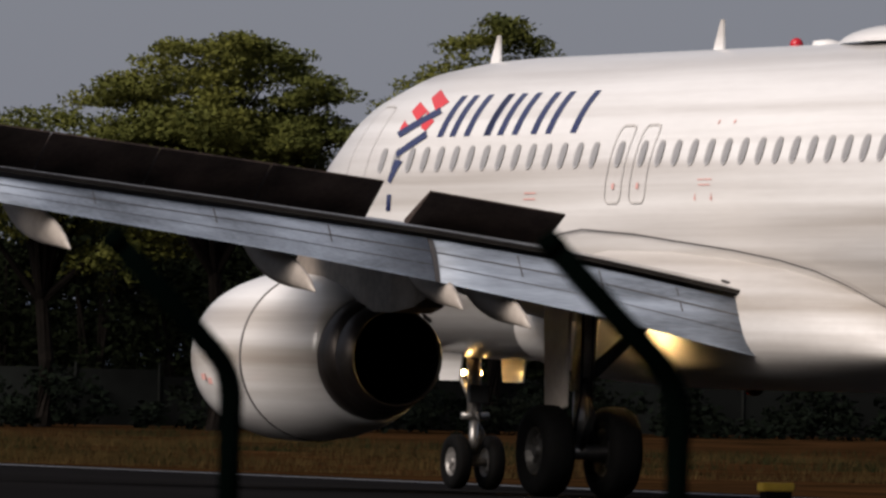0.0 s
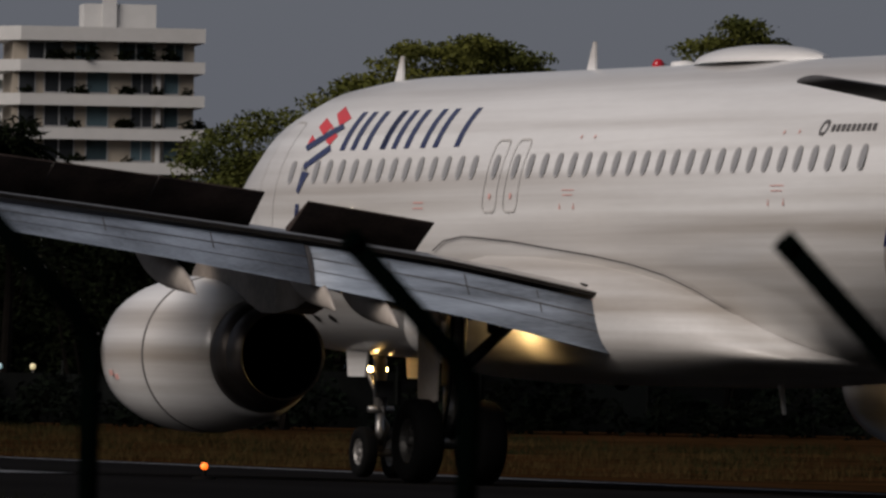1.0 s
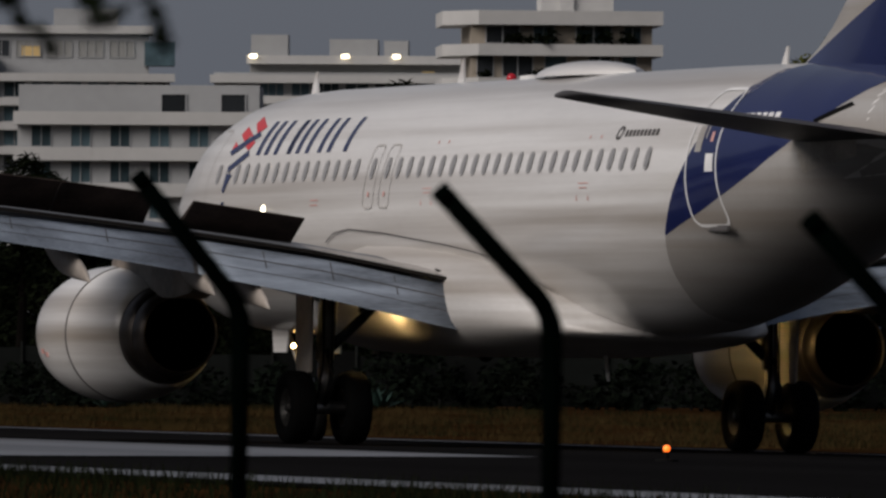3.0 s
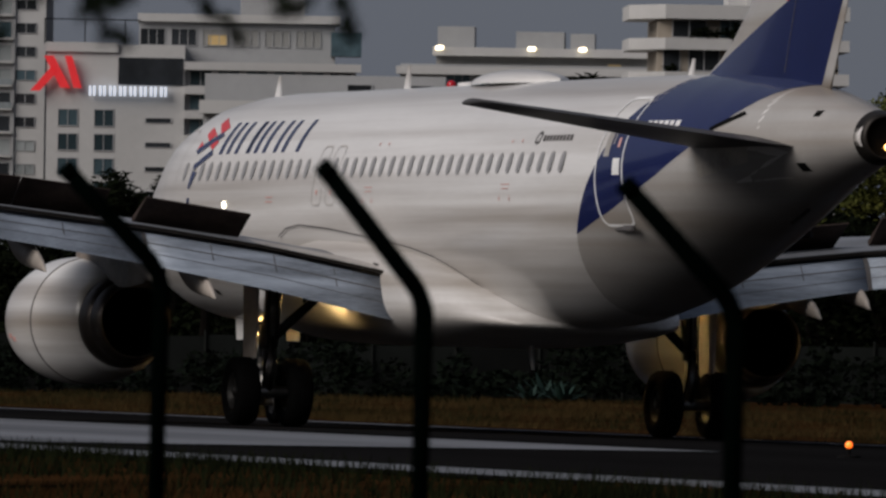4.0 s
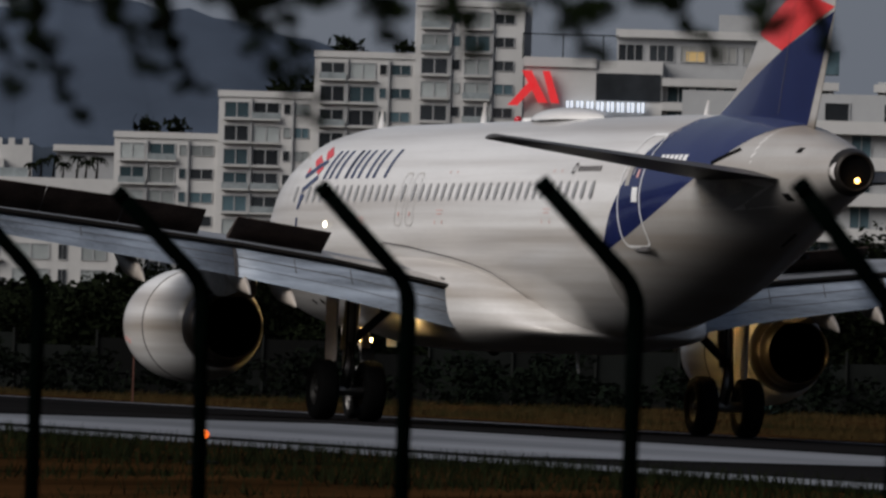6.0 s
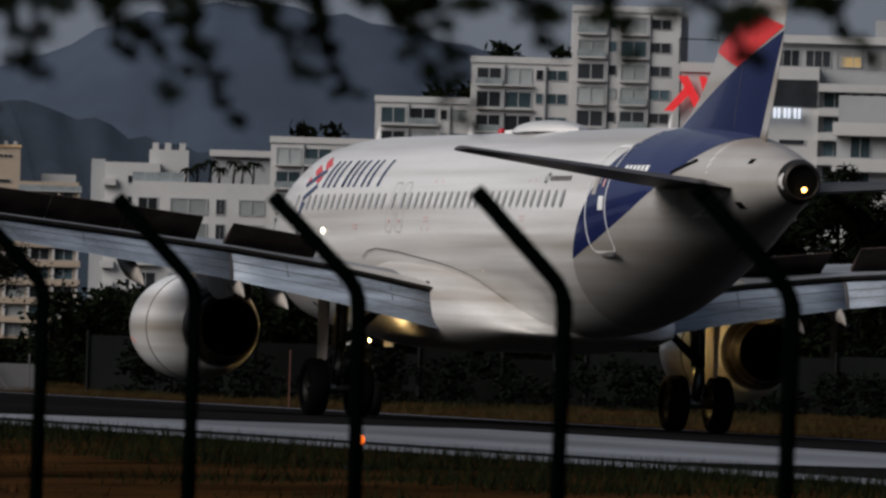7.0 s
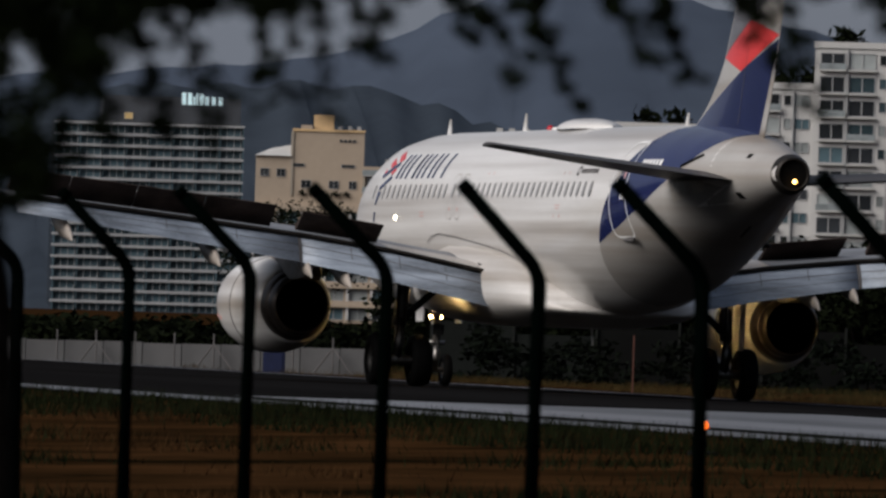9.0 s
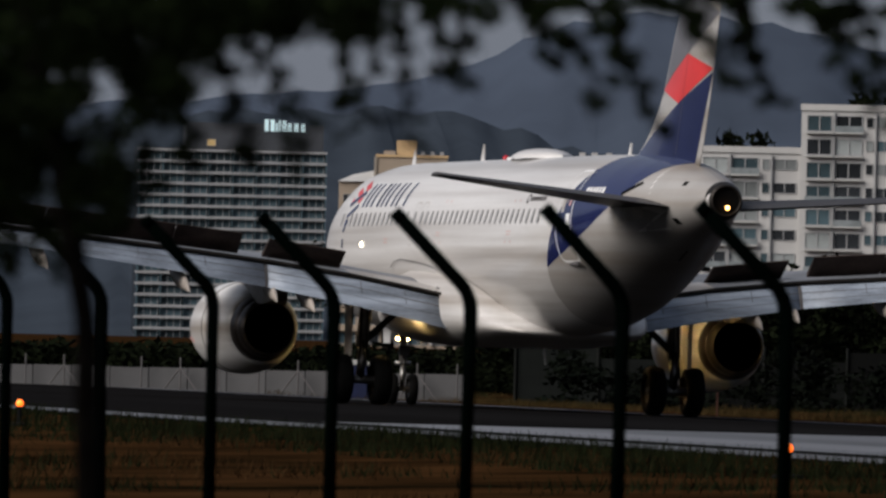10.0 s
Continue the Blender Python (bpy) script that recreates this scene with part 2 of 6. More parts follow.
def lerp_table(table, s):
    for a, b in zip(table, table[1:]):
        if s <= b[0]:
            k = (s - a[0]) / (b[0] - a[0])
            return [p + (q - p) * k for p, q in zip(a[1:], b[1:])]
    return list(table[-1][1:])

# ---------------- airliner: x to starboard, y forward, z up from the ground; nose at y = 0 ----------------
# metres behind the nose, crown height, keel height, half width
FUS = [(0.0, 3.16, 3.04, 0.06), (0.12, 3.42, 2.82, 0.30), (0.45, 3.72, 2.58, 0.58), (1.0, 4.10, 2.34, 0.92), (1.8, 4.66, 2.12, 1.28),
       (2.6, 5.22, 1.98, 1.53), (3.6, 5.62, 1.88, 1.74), (4.8, 5.83, 1.83, 1.89), (6.2, 5.92, 1.80, 1.96), (7.5, 5.95, 1.80, 1.975),
       (24.0, 5.95, 1.80, 1.975), (25.5, 5.95, 1.88, 1.97), (27.0, 5.95, 2.10, 1.94), (28.5, 5.94, 2.42, 1.86),
       (30.0, 5.92, 2.80, 1.72), (31.5, 5.88, 3.19, 1.53), (33.0, 5.80, 3.58, 1.28), (34.5, 5.66, 3.94, 0.98), (35.8, 5.46, 4.20, 0.72),
       (36.8, 5.26, 4.40, 0.50), (37.3, 5.16, 4.50, 0.38)]


def fus(s):
    return lerp_table(FUS, s)


def skin_x(s, z, out=0.006):
    """Half width of the fuselage skin at a height."""
    top, bot, w = fus(s)
    c, h = (top + bot) / 2, (top - bot) / 2
    k = max(0.0, 1 - ((z - c) / h) ** 2)
    return w * math.sqrt(k) + out


def side_point(s, z, side=-1, out=0.006):
    return Vector((side * skin_x(s, z, out), -s, z))


def ribbon(bm, pts, width, side=-1, out=0.008):
    """A thin painted line or seal on the skin along (s, z) points."""
    n = len(pts)
    rows = []
    for i, (s, z) in enumerate(pts):
        a, b = pts[max(0, i - 1)], pts[min(n - 1, i + 1)]
        d = Vector((b[0] - a[0], b[1] - a[1])).normalized() * width / 2
        rows.append([bm.verts.new(side_point(s - d.y, z + d.x, side, out)), bm.verts.new(side_point(s + d.y, z - d.x, side, out))])
    for p, q in zip(rows, rows[1:]):
        bm.faces.new((p[0], p[1], q[1], q[0]))
    return bm


def patch(bm, poly, side=-1, out=0.006, steps=6):
    """A painted quad on the skin: four (s, z) corners, in order."""
    g = []
    for i in range(steps + 1):
        row = []
        for j in range(steps + 1):
            u, w = i / steps, j / steps
            s = (1 - u) * (1 - w) * poly[0][0] + u * (1 - w) * poly[1][0] + u * w * poly[2][0] + (1 - u) * w * poly[3][0]
            z = (1 - u) * (1 - w) * poly[0][1] + u * (1 - w) * poly[1][1] + u * w * poly[2][1] + (1 - u) * w * poly[3][1]
            row.append(bm.verts.new(side_point(s, z, side, out)))
        g.append(row)
    for i in range(steps):
        for j in range(steps):
            bm.faces.new((g[i][j], g[i + 1][j], g[i + 1][j + 1], g[i][j + 1]))
    return bm


def rounded(s0, s1, z0, z1, r, n=5, lean=0.0):
    """A rounded rectangle as a closed list of (s, z)."""
    out = []
    for cs, cz, a0 in ((s1 - r, z1 - r, 0), (s0 + r, z1 - r, 90), (s0 + r, z0 + r, 180), (s1 - r, z0 + r, 270)):
        for k in range(n + 1):
            a = radians(a0 + 90 * k / n)
            out.append((cs + r * math.cos(a), cz + r * math.sin(a)))
    return out + out[:1]


plane = tagged(empty("airliner"), "white twin-engine airliner rolling on the runway with raised spoilers", "airplane")

# fuselage skin
bm = bmesh.new()
ss = sorted({r[0] for r in FUS} | {7.5 + 0.75 * i for i in range(23)})
rings = []
for s in ss:
    top, bot, w = fus(s)
    c, h = (top + bot) / 2, (top - bot) / 2
    rings.append([(w * math.sin(2 * math.pi * k / 56), -s, c + h * math.cos(2 * math.pi * k / 56)) for k in range(56)])
loft(bm, rings, cap=(True, False))
fuselage = part("fuselage", bm, M_WHITE, plane, "white painted fuselage with soot-streaked belly", flat=False)

# tail exhaust
bm = bmesh.new()
lathe(bm, [(0.16, fus(37.12)[2] - 0.01), (0.15, fus(37.13)[2] + 0.008), (0, 0.375), (-0.12, 0.35), (-0.14, 0.31), (0.5, 0.26), (0.55, 0.0)], 28, centre=(0, -37.28, 4.83))
part("exhaust_ring", bm, M_SOOT, plane, "dark heat-stained tail exhaust", flat=False)
# black disc just inside the ring, painted in for the dark of the opening
bm = bmesh.new()
lathe(bm, [(0, 0.3), (0.02, 0.0)], 24, centre=(0, -37.36, 4.83))
part("exhaust_hole", bm, M_BLACK, plane)
bm = bmesh.new()
bmesh.ops.create_uvsphere(bm, u_segments=12, v_segments=8, radius=0.05, matrix=Matrix.Translation((0.02, -37.44, 4.68)))
part("tail_light", bm, M_TAILLAMP, plane, "amber glowing tail light", flat=False)

# wing-body fairing: metres behind the nose, top, keel, half width
FAIR = [(10.2, 2.5, 1.80, 1.55), (11.2, 2.95, 1.62, 2.02), (12.5, 3.35, 1.50, 2.18), (14.0, 3.47, 1.46, 2.27), (16.0, 3.42, 1.46, 2.31), (18.0, 3.28, 1.46, 2.32),
        (19.5, 3.12, 1.47, 2.30), (20.8, 2.90, 1.52, 2.22), (22.0, 2.54, 1.60, 2.06), (22.9, 2.16, 1.70, 1.78), (23.6, 1.90, 1.79, 1.3)]
bm = bmesh.new()
rings = []
for s, t, b, w in FAIR:
    c, h = (t + b) / 2, (t - b) / 2
    ring = []
    for k in range(48):
        a = 2 * math.pi * k / 48
        ca, sa = math.cos(a), math.sin(a)
        ring.append((w * math.copysign(abs(sa) ** 0.55, sa), -s, c + h * math.copysign(abs(ca) ** 0.8, ca)))
    rings.append(ring)
loft(bm, rings)
part("wing_fairing", bm, M_BELLY, plane, "smooth white wing root fairing", flat=False)
for side in (-1, 1):
    bm = bmesh.new()
    ribbon(bm, [(12.0, 3.3), (12.5, 3.44), (13.3, 3.5), (15, 3.43), (16.4, 3.33), (18, 3.22), (19.4, 3.09), (20.4, 2.95), (21.2, 2.76), (22, 2.48), (22.7, 2.16), (23.3, 1.92)], 0.022, side, 0.03)
    part("fairing_seal", bm, M_SEAM, plane)


# ---- wings ----
def foil(le, te, z, t, n=14, twist=0.0, cut=1.0):
    """An aerofoil ring in the plane x = const as (y, z); le and te in metres behind the nose."""
    c = te - le
    up, lo = [], []
    for i in range(n + 1):
        u = cut * (1 - math.cos(math.pi * i / n)) / 2
        th = 5 * t * (0.2969 * math.sqrt(u) - 0.126 * u - 0.3516 * u * u + 0.2843 * u ** 3 - 0.1036 * u ** 4) * c
        camber = 0.02 * c * math.sin(math.pi * min(1, u))
        up.append((-(le + u * c), z + camber + th - twist * u * c))
        lo.append((-(le + u * c), z + camber - th - twist * u * c))
    return up + lo[::-1][:-1]


def wing_le(x):
    return 11.75 + 0.515 * (x - 2.0)


def wing_te(x):
    return 18.75 if x < 6.4 else 18.75 + (x - 6.4) * 0.235


WING_Z = [(0, 2.4), (2.0, 2.58), (2.42, 2.65), (4.2, 2.96), (6.5, 3.24), (8.5, 3.42), (12.5, 3.74), (17.0, 4.12)]


def wing_z(x):
    return lerp_table(WING_Z, x)[0]


def frames_of(xs, le, te, z, t, side, cut=1.0, n=12):
    return [[(side * x, y, zz) for y, zz in foil(le(x), te(x), z(x), t(x), n, 0.02, cut)] for x in xs]


def flap_le(x):
    """Leading edge of the lowered flap: metres behind the nose, height."""
    return wing_te(x) + lerp_table([(2.0, 0.22), (6.5, 0.16), (13.5, 0.05)], x)[0], wing_z(x) - 0.03


def flap_ring(x, grow=0.0, u0=0.0, u1=1.0, lift=0.0):
    """The section of the lowered flap at one span station, or a strip of its upper skin."""
    a = radians(56)
    c = lerp_table([(2.0, 0.72), (2.42, 0.71), (4.2, 0.65), (6.5, 0.55), (8.5, 0.47), (13.5, 0.30)], x)[0] / math.sin(a)
    le_s, le_z = flap_le(x)
    out = []
    pts = foil(0, c, 0, 0.13 + grow, 8)
    if u1 < 1.0:
        pts = []
        for u in (u0, u1):
            th = 5 * 0.13 * (0.2969 * math.sqrt(u) - 0.126 * u - 0.3516 * u * u + 0.2843 * u ** 3 - 0.1036 * u ** 4) * c
            pts.append((-u * c, 0.02 * c * math.sin(math.pi * u) + th + lift))
    for y, z in pts:
        out.append((y * math.cos(a) - z * math.sin(a) - le_s, y * math.sin(a) + z * math.cos(a) + le_z))
    return out


def shroud(x):
    """Section of the fixed panel between the wing box and the flap."""
    s, z = flap_le(x)
    s0, z0 = wing_le(x) + 0.78 * (wing_te(x) - wing_le(x)), wing_z(x) + lerp_table([(2, 0.30), (6.4, 0.16), (13.5, 0.09)], x)[0]
    m, zm = (s0 + s) / 2, (z0 + z + 0.11) / 2 + 0.03
    return [(-s0, z0 - 0.12), (-m, zm - 0.09), (-s - 0.06, z + 0.08), (-s - 0.06, z + 0.115), (-m, zm), (-s0, z0)]


def flap(side, x0, x1, parent, n=6):
    """A lowered flap panel: an aerofoil slab tilted down behind the wing."""
    bm = bmesh.new()
    xs = [x0 + (x1 - x0) * i / n for i in range(n + 1)]
    loft(bm, [[(side * x, y, z) for y, z in flap_ring(x)] for x in xs])
    f = part("flap", bm, M_FLAP, parent, "lowered blue-grey flap with grime streaks", flat=False)
    for u0, u1 in ((0.36, 0.385), (0.66, 0.675)):
        bm = bmesh.new()
        loft(bm, [[(side * x, y, z) for y, z in flap_ring(x, 0, u0, u1, 0.004)] for x in xs], closed=False)
        part("skin_line", bm, M_SEAM, f)
    for k in (0.22, 0.47, 0.73):
        x = x0 + (x1 - x0) * k
        bm = bmesh.new()
        loft(bm, [[(side * xx, y, z) for y, z in flap_ring(xx, 0, 0.1, 0.55, 0.012)] for xx in (x, x + 0.018)], closed=False)
        part("panel_joint", bm, M_SEAM, f)
    return f


def spoiler(side, x0, x1, parent):
    bm = bmesh.new()
    rings = []
    for x in (x0, x1):
        hs, hz = wing_te(x) - 1.02, wing_z(x) + 0.18
        c = 0.92 if x < 6.4 else 0.80
        a = radians(26 if x < 6.4 else 34)
        d, nrm = Vector((-math.cos(a), math.sin(a))), Vector((math.sin(a), math.cos(a)))
        p = [Vector((-hs, hz)), Vector((-hs, hz)) + d * c]
        ring = [p[0] - nrm * 0.05, p[1] - nrm * 0.012, p[1] + nrm * 0.012, p[0] + nrm * 0.06]
        rings.append([(side * x, q.x, q.y) for q in ring])
    loft(bm, rings)
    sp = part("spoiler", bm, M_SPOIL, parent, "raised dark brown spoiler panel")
    return sp


def track_fairing(side, x, parent, s_tip, z_tip, ln=2.7):
    """A canoe-shaped fairing that hangs below the flap, down to its tip."""
    bm = bmesh.new()
    rings = []
    for i in range(13):
        u = i / 12
        r = 0.012 + 0.19 * math.sin(math.pi * u ** 0.9) ** 0.7
        zc = z_tip + 0.82 * (1 - u) ** 0.85 * (1 - 0.25 * math.sin(math.pi * u))
        rings.append([(side * x + 0.55 * r * math.sin(2 * math.pi * k / 14), -(s_tip - ln * (1 - u)), zc + 1.1 * r * math.cos(2 * math.pi * k / 14)) for k in range(14)])
    loft(bm, rings)
    return part("flap_track_fairing", bm, M_TRACK, parent, "pale tapered flap track fairing", flat=False)


def wing(side):
    bm = bmesh.new()
    xs = [1.5, 2.4, 4.4, 6.4, 9.0, 11.5, 14.0, 16.0, 16.9]
    th = lambda x: 0.125 - 0.002 * x
    loft(bm, frames_of(xs, wing_le, wing_te, wing_z, th, side, 0.80, 14))
    w = part("wing", bm, M_GREYP, plane, "grey-topped swept wing", flat=False)
    bm = bmesh.new()
    rings = [[(side * x, y, z) for y, z in foil(wing_te(x) - c, wing_te(x), wing_z(x) + 0.04, 0.11, 8)] for x, c in ((13.4, 0.95), (16.7, 0.7))]
    loft(bm, rings)
    part("aileron", bm, M_FLAP, w, flat=False)
    for a, b in ((2.16, 6.42), (6.5, 13.2)):
        flap(side, a, b, w)
    for a, b in ((4.45, 6.3), (6.92, 8.58), (8.605, 10.22), (10.245, 11.8), (11.825, 13.2)):
        spoiler(side, a, b, w)
    for x, s_tip, z_tip, ln in ((12.0, 20.96, 2.87, 2.7), (8.5, 20.27, 2.47, 2.7), (6.3, 19.75, 2.32, 2.2), (5.4, 19.8, 2.12, 2.6)):
        track_fairing(side, x, w, s_tip, z_tip, ln)
    # dark joint between the two flaps, seal above the inner flap
    bm = bmesh.new()
    loft(bm, [[(side * x, y, z) for y, z in flap_ring(x, 0.03)] for x in (6.425, 6.495)])
    part("flap_joint", bm, M_SEAM, w)
    bm = bmesh.new()
    loft(bm, [[(side * x, y, z) for y, z in flap_ring(x, 0.02)] for x in (2.12, 2.17)])
    part("flap_end_seal", bm, M_SOOT, w)
    # fixed panel over the flap's leading edge, its dark rear edge
    for name, stations, mt, label in (("root_panel", (2.02, 2.6, 3.4, 4.40), M_BELLY, "white fixed panel at the wing root"),
                                      ("shroud_panel", (4.42, 6.4, 9.5, 13.2), M_GREYP, "grey fixed panel under the spoilers")):
        bm = bmesh.new()
        loft(bm, [[(side * x, y, z) for y, z in shroud(x)] for x in stations])
        part(name, bm, mt, w, label)
    bm = bmesh.new()
    rings = []
    for x in (2.06, 2.6, 3.4, 4.4, 6.4, 9.5, 13.2):
        s, z = flap_le(x)
        rings.append([(side * x, -s - 0.04, z + 0.055), (side * x, -s - 0.085, z + 0.05), (side * x, -s - 0.085, z + 0.105), (side * x, -s - 0.04, z + 0.12)])
    loft(bm, rings)
    part("flap_seal", bm, M_SOOT, w, "dark gap above the flap")
    bm = bmesh.new()
    s, z = flap_le(2.06)
    tube(bm, [(side * 2.2, -s + 0.55, z + 0.26), (side * 2.08, -s - 0.02, z + 0.13), (side * 2.04, -s - 0.16, z + 0.07)], [0.015, 0.045, 0.01], 8)
    part("seal_tip", bm, M_SOOT, w)
    # wing tip fence
    bm = bmesh.new()
    prof = [(-19.5, 4.25), (-20.6, 4.95), (-21.4, 4.98), (-21.2, 4.2), (-21.3, 3.7), (-20.8, 3.7)]
    loft(bm, [[(side * 16.86, y, z) for y, z in prof], [(side * 16.94, y, z) for y, z in prof]])
    part("wingtip_fence", bm, M_WHITE, w)
    return w


wings = [wing(-1), wing(1)]


# ---- engines ----
def engine(side):
    cx, cz = side * 5.72, 1.71
    e = tagged(new("engine"), "white long-cowl jet engine with a bare metal nozzle")
    e.parent = plane
    c = (cx, 0, cz)
    bm = bmesh.new()
    prof = [(-11.55, 0.79), (-11.36, 0.83), (-11.30, 0.89), (-11.36, 0.95), (-11.7, 1.015), (-12.3, 1.09), (-13.0, 1.11), (-13.5, 1.105)]
    lathe(bm, prof, 56, centre=c)
    part("inlet_cowl", bm, M_WHITE, e, flat=False)
    bm = bmesh.new()
    lathe(bm, [(-13.5, 1.095), (-13.52, 1.092), (-14.2, 1.06), (-14.8, 0.975), (-15.2, 0.885), (-15.46, 0.815), (-15.465, 0.78)], 56, centre=c)
    part("fan_cowl", bm, M_WHITE, e, "white cowl with oily streaks", flat=False)
    bm = bmesh.new()
    lathe(bm, [(-13.485, 1.0), (-13.485, 1.108), (-13.52, 1.108), (-13.52, 1.0)], 56, centre=c)
    part("cowl_seam", bm, M_SEAM, e, flat=False)
    bm = bmesh.new()
    lathe(bm, [(-15.42, 0.79), (-15.46, 0.806), (-15.84, 0.715), (-15.845, 0.70)], 56, centre=c)
    part("nozzle_ring", bm, M_METAL, e, "bare brownish metal nozzle ring", flat=False)
    bm = bmesh.new()
    lathe(bm, [(-15.82, 0.705), (-15.845, 0.709), (-16.2, 0.622), (-16.205, 0.603), (-15.7, 0.62)], 56, centre=c)
    part("nozzle_lip", bm, M_METAL, e, flat=False)
    bm = bmesh.new()
    lathe(bm, [(-16.12, 0.606), (-15.0, 0.6), (-13.2, 0.58), (-13.1, 0.0)], 40, centre=c)
    part("nozzle_duct", bm, M_BLACK, e, "black duct inside the nozzle", flat=False)
    bm = bmesh.new()
    lathe(bm, [(-11.6, 0.80), (-12.3, 0.78), (-12.32, 0.0)], 40, centre=c)
    part("fan", bm, M_DARKSTEEL, e, flat=False)
    bm = bmesh.new()
    rings = []
    for s, zt, zb, w in ((12.6, 2.86, 2.7, 0.06), (13.2, 3.05, 2.5, 0.2), (14.5, 3.1, 2.36, 0.27), (15.6, 3.05, 2.3, 0.31), (16.6, 2.9, 2.28, 0.28), (17.2, 2.8, 2.36, 0.2), (17.7, 2.72, 2.6, 0.05)):
        rings.append([(cx - w, -s, zb), (cx + w, -s, zb), (cx + w, -s, zt), (cx - w, -s, zt)])
    loft(bm, rings)
    part("pylon", bm, M_PYLON, e, "mottled brown-grey pylon")
    bm = bmesh.new()
    lathe(bm, [(-16.2, 0.02), (-16.5, 0.06), (-16.8, 0.02)], 10, centre=(cx + side * 0.02, 0, 2.40))
    part("drain_mast", bm, M_BLACK, e)
    # red and dark cowl stencils
    for a, s in ((196, 12.1), (199, 12.3)):
        ang = radians(a if side < 0 else 180 - a)
        p = Vector((cx + 1.095 * math.cos(ang), -s, cz + 1.095 * math.sin(ang)))
        bm = bmesh.new()
        box(bm, -0.006, 0.006, -0.06, 0.06, -0.04, 0.04, m=Matrix.Translation(p) @ Matrix.Rotation(-ang, 4, "Y"))
        part("stencil", bm, M_REDMARK, e)
    return e


engines = [engine(-1), engine(1)]


# ---- landing gear ----
def wheel(name, radius, width, parent, at):
    """A tyre with rim, on its own origin so that it can turn."""
    w = new(name)
    w.empty_display_size = 0.2
    w.parent = parent
    w.matrix_basis = Matrix.Translation(at)
    r, h = radius, width / 2
    bm = bmesh.new()
    lathe(bm, [(-h * 0.7, r * 0.52), (-h * 0.95, r * 0.62), (-h, r * 0.78), (-h * 0.86, r * 0.93), (-h * 0.55, r * 0.99), (0, r),
               (h * 0.55, r * 0.99), (h * 0.86, r * 0.93), (h, r * 0.78), (h * 0.95, r * 0.62), (h * 0.7, r * 0.52)], 36, "x")
    part("tyre", bm, M_TYRE, w, "black rubber tyre", flat=False)
    bm = bmesh.new()
    lathe(bm, [(-h * 0.72, r * 0.53), (-h * 0.6, r * 0.48), (-h * 0.3, r * 0.4), (-h * 0.5, r * 0.16), (-h * 0.75, r * 0.12), (-h * 0.76, 0.0)], 24, "x")
    lathe(bm, [(h * 0.72, r * 0.53), (h * 0.6, r * 0.48), (h * 0.3, r * 0.4), (h * 0.5, r * 0.16), (h * 0.75, r * 0.12), (h * 0.76, 0.0)], 24, "x")
    for k in range(8):
        a = 2 * math.pi * k / 8
        for sgn in (-1, 1):
            p = Vector((sgn * h * 0.42, r * 0.3 * math.cos(a), r * 0.3 * math.sin(a)))
            box(bm, -0.02, 0.02, -0.03, 0.03, -0.03, 0.03, m=Matrix.Translation(p))
    part("rim", bm, M_RIMLIT if radius < 0.5 else M_RIM, w, "alloy wheel rim")
    return w


WHEELS = []


def main_gear(side):
    g = new("main_gear")
    g.parent = plane
    cx, s = side * 3.795, 17.71
    bm = bmesh.new()
    tube(bm, [(cx - side * 0.1, -s + 0.05, 2.7), (cx, -s, 1.35)], 0.15, 14)
    tube(bm, [(cx, -s, 1.38), (cx, -s, 0.585)], 0.1, 14)
    tube(bm, [(cx - 0.42, -s, 0.585), (cx + 0.42, -s, 0.585)], 0.1, 12)
    part("strut", bm, M_STRUT, g, "oleo strut of bare steel", flat=False)
    bm = bmesh.new()
    tube(bm, [(cx, -s + 0.02, 1.45), (cx - side * 1.05, -s + 0.05, 2.4)], [0.09, 0.075], 10)
    tube(bm, [(cx, -s - 0.12, 1.5), (cx, -s - 0.4, 1.05), (cx, -s - 0.1, 0.66)], 0.05, 8)
    part("side_brace", bm, M_DARKSTEEL, g, flat=False)
    bm = bmesh.new()
    prof = [(-17.35, 1.0), (-18.0, 1.15), (-18.05, 2.5), (-17.2, 2.55)]
    x0 = cx + side * 0.3
    loft(bm, [[(x0, y, z) for y, z in prof], [(x0 + side * 0.04, y, z) for y, z in prof]])
    # darker beige stands for the pale door's paint in shade
    part("leg_door", bm, M_TRACK, g, "pale leg door in a darker shade-toned beige")
    bm = bmesh.new()
    for k in (0.07, -0.07):
        tube(bm, [(cx + k, -s - 0.16, 2.4), (cx + k, -s - 0.17, 1.3), (cx + 2 * k, -s - 0.12, 0.7)], 0.018, 6)
    part("hydraulic_line", bm, M_BLACK, g)
    for k in (-1, 1):
        WHEELS.append((wheel("wheel", 0.585, 0.43, g, (cx + k * 0.465, -s, 0.585)), (cx + k * 0.465, -s, 0.585), 0.585))


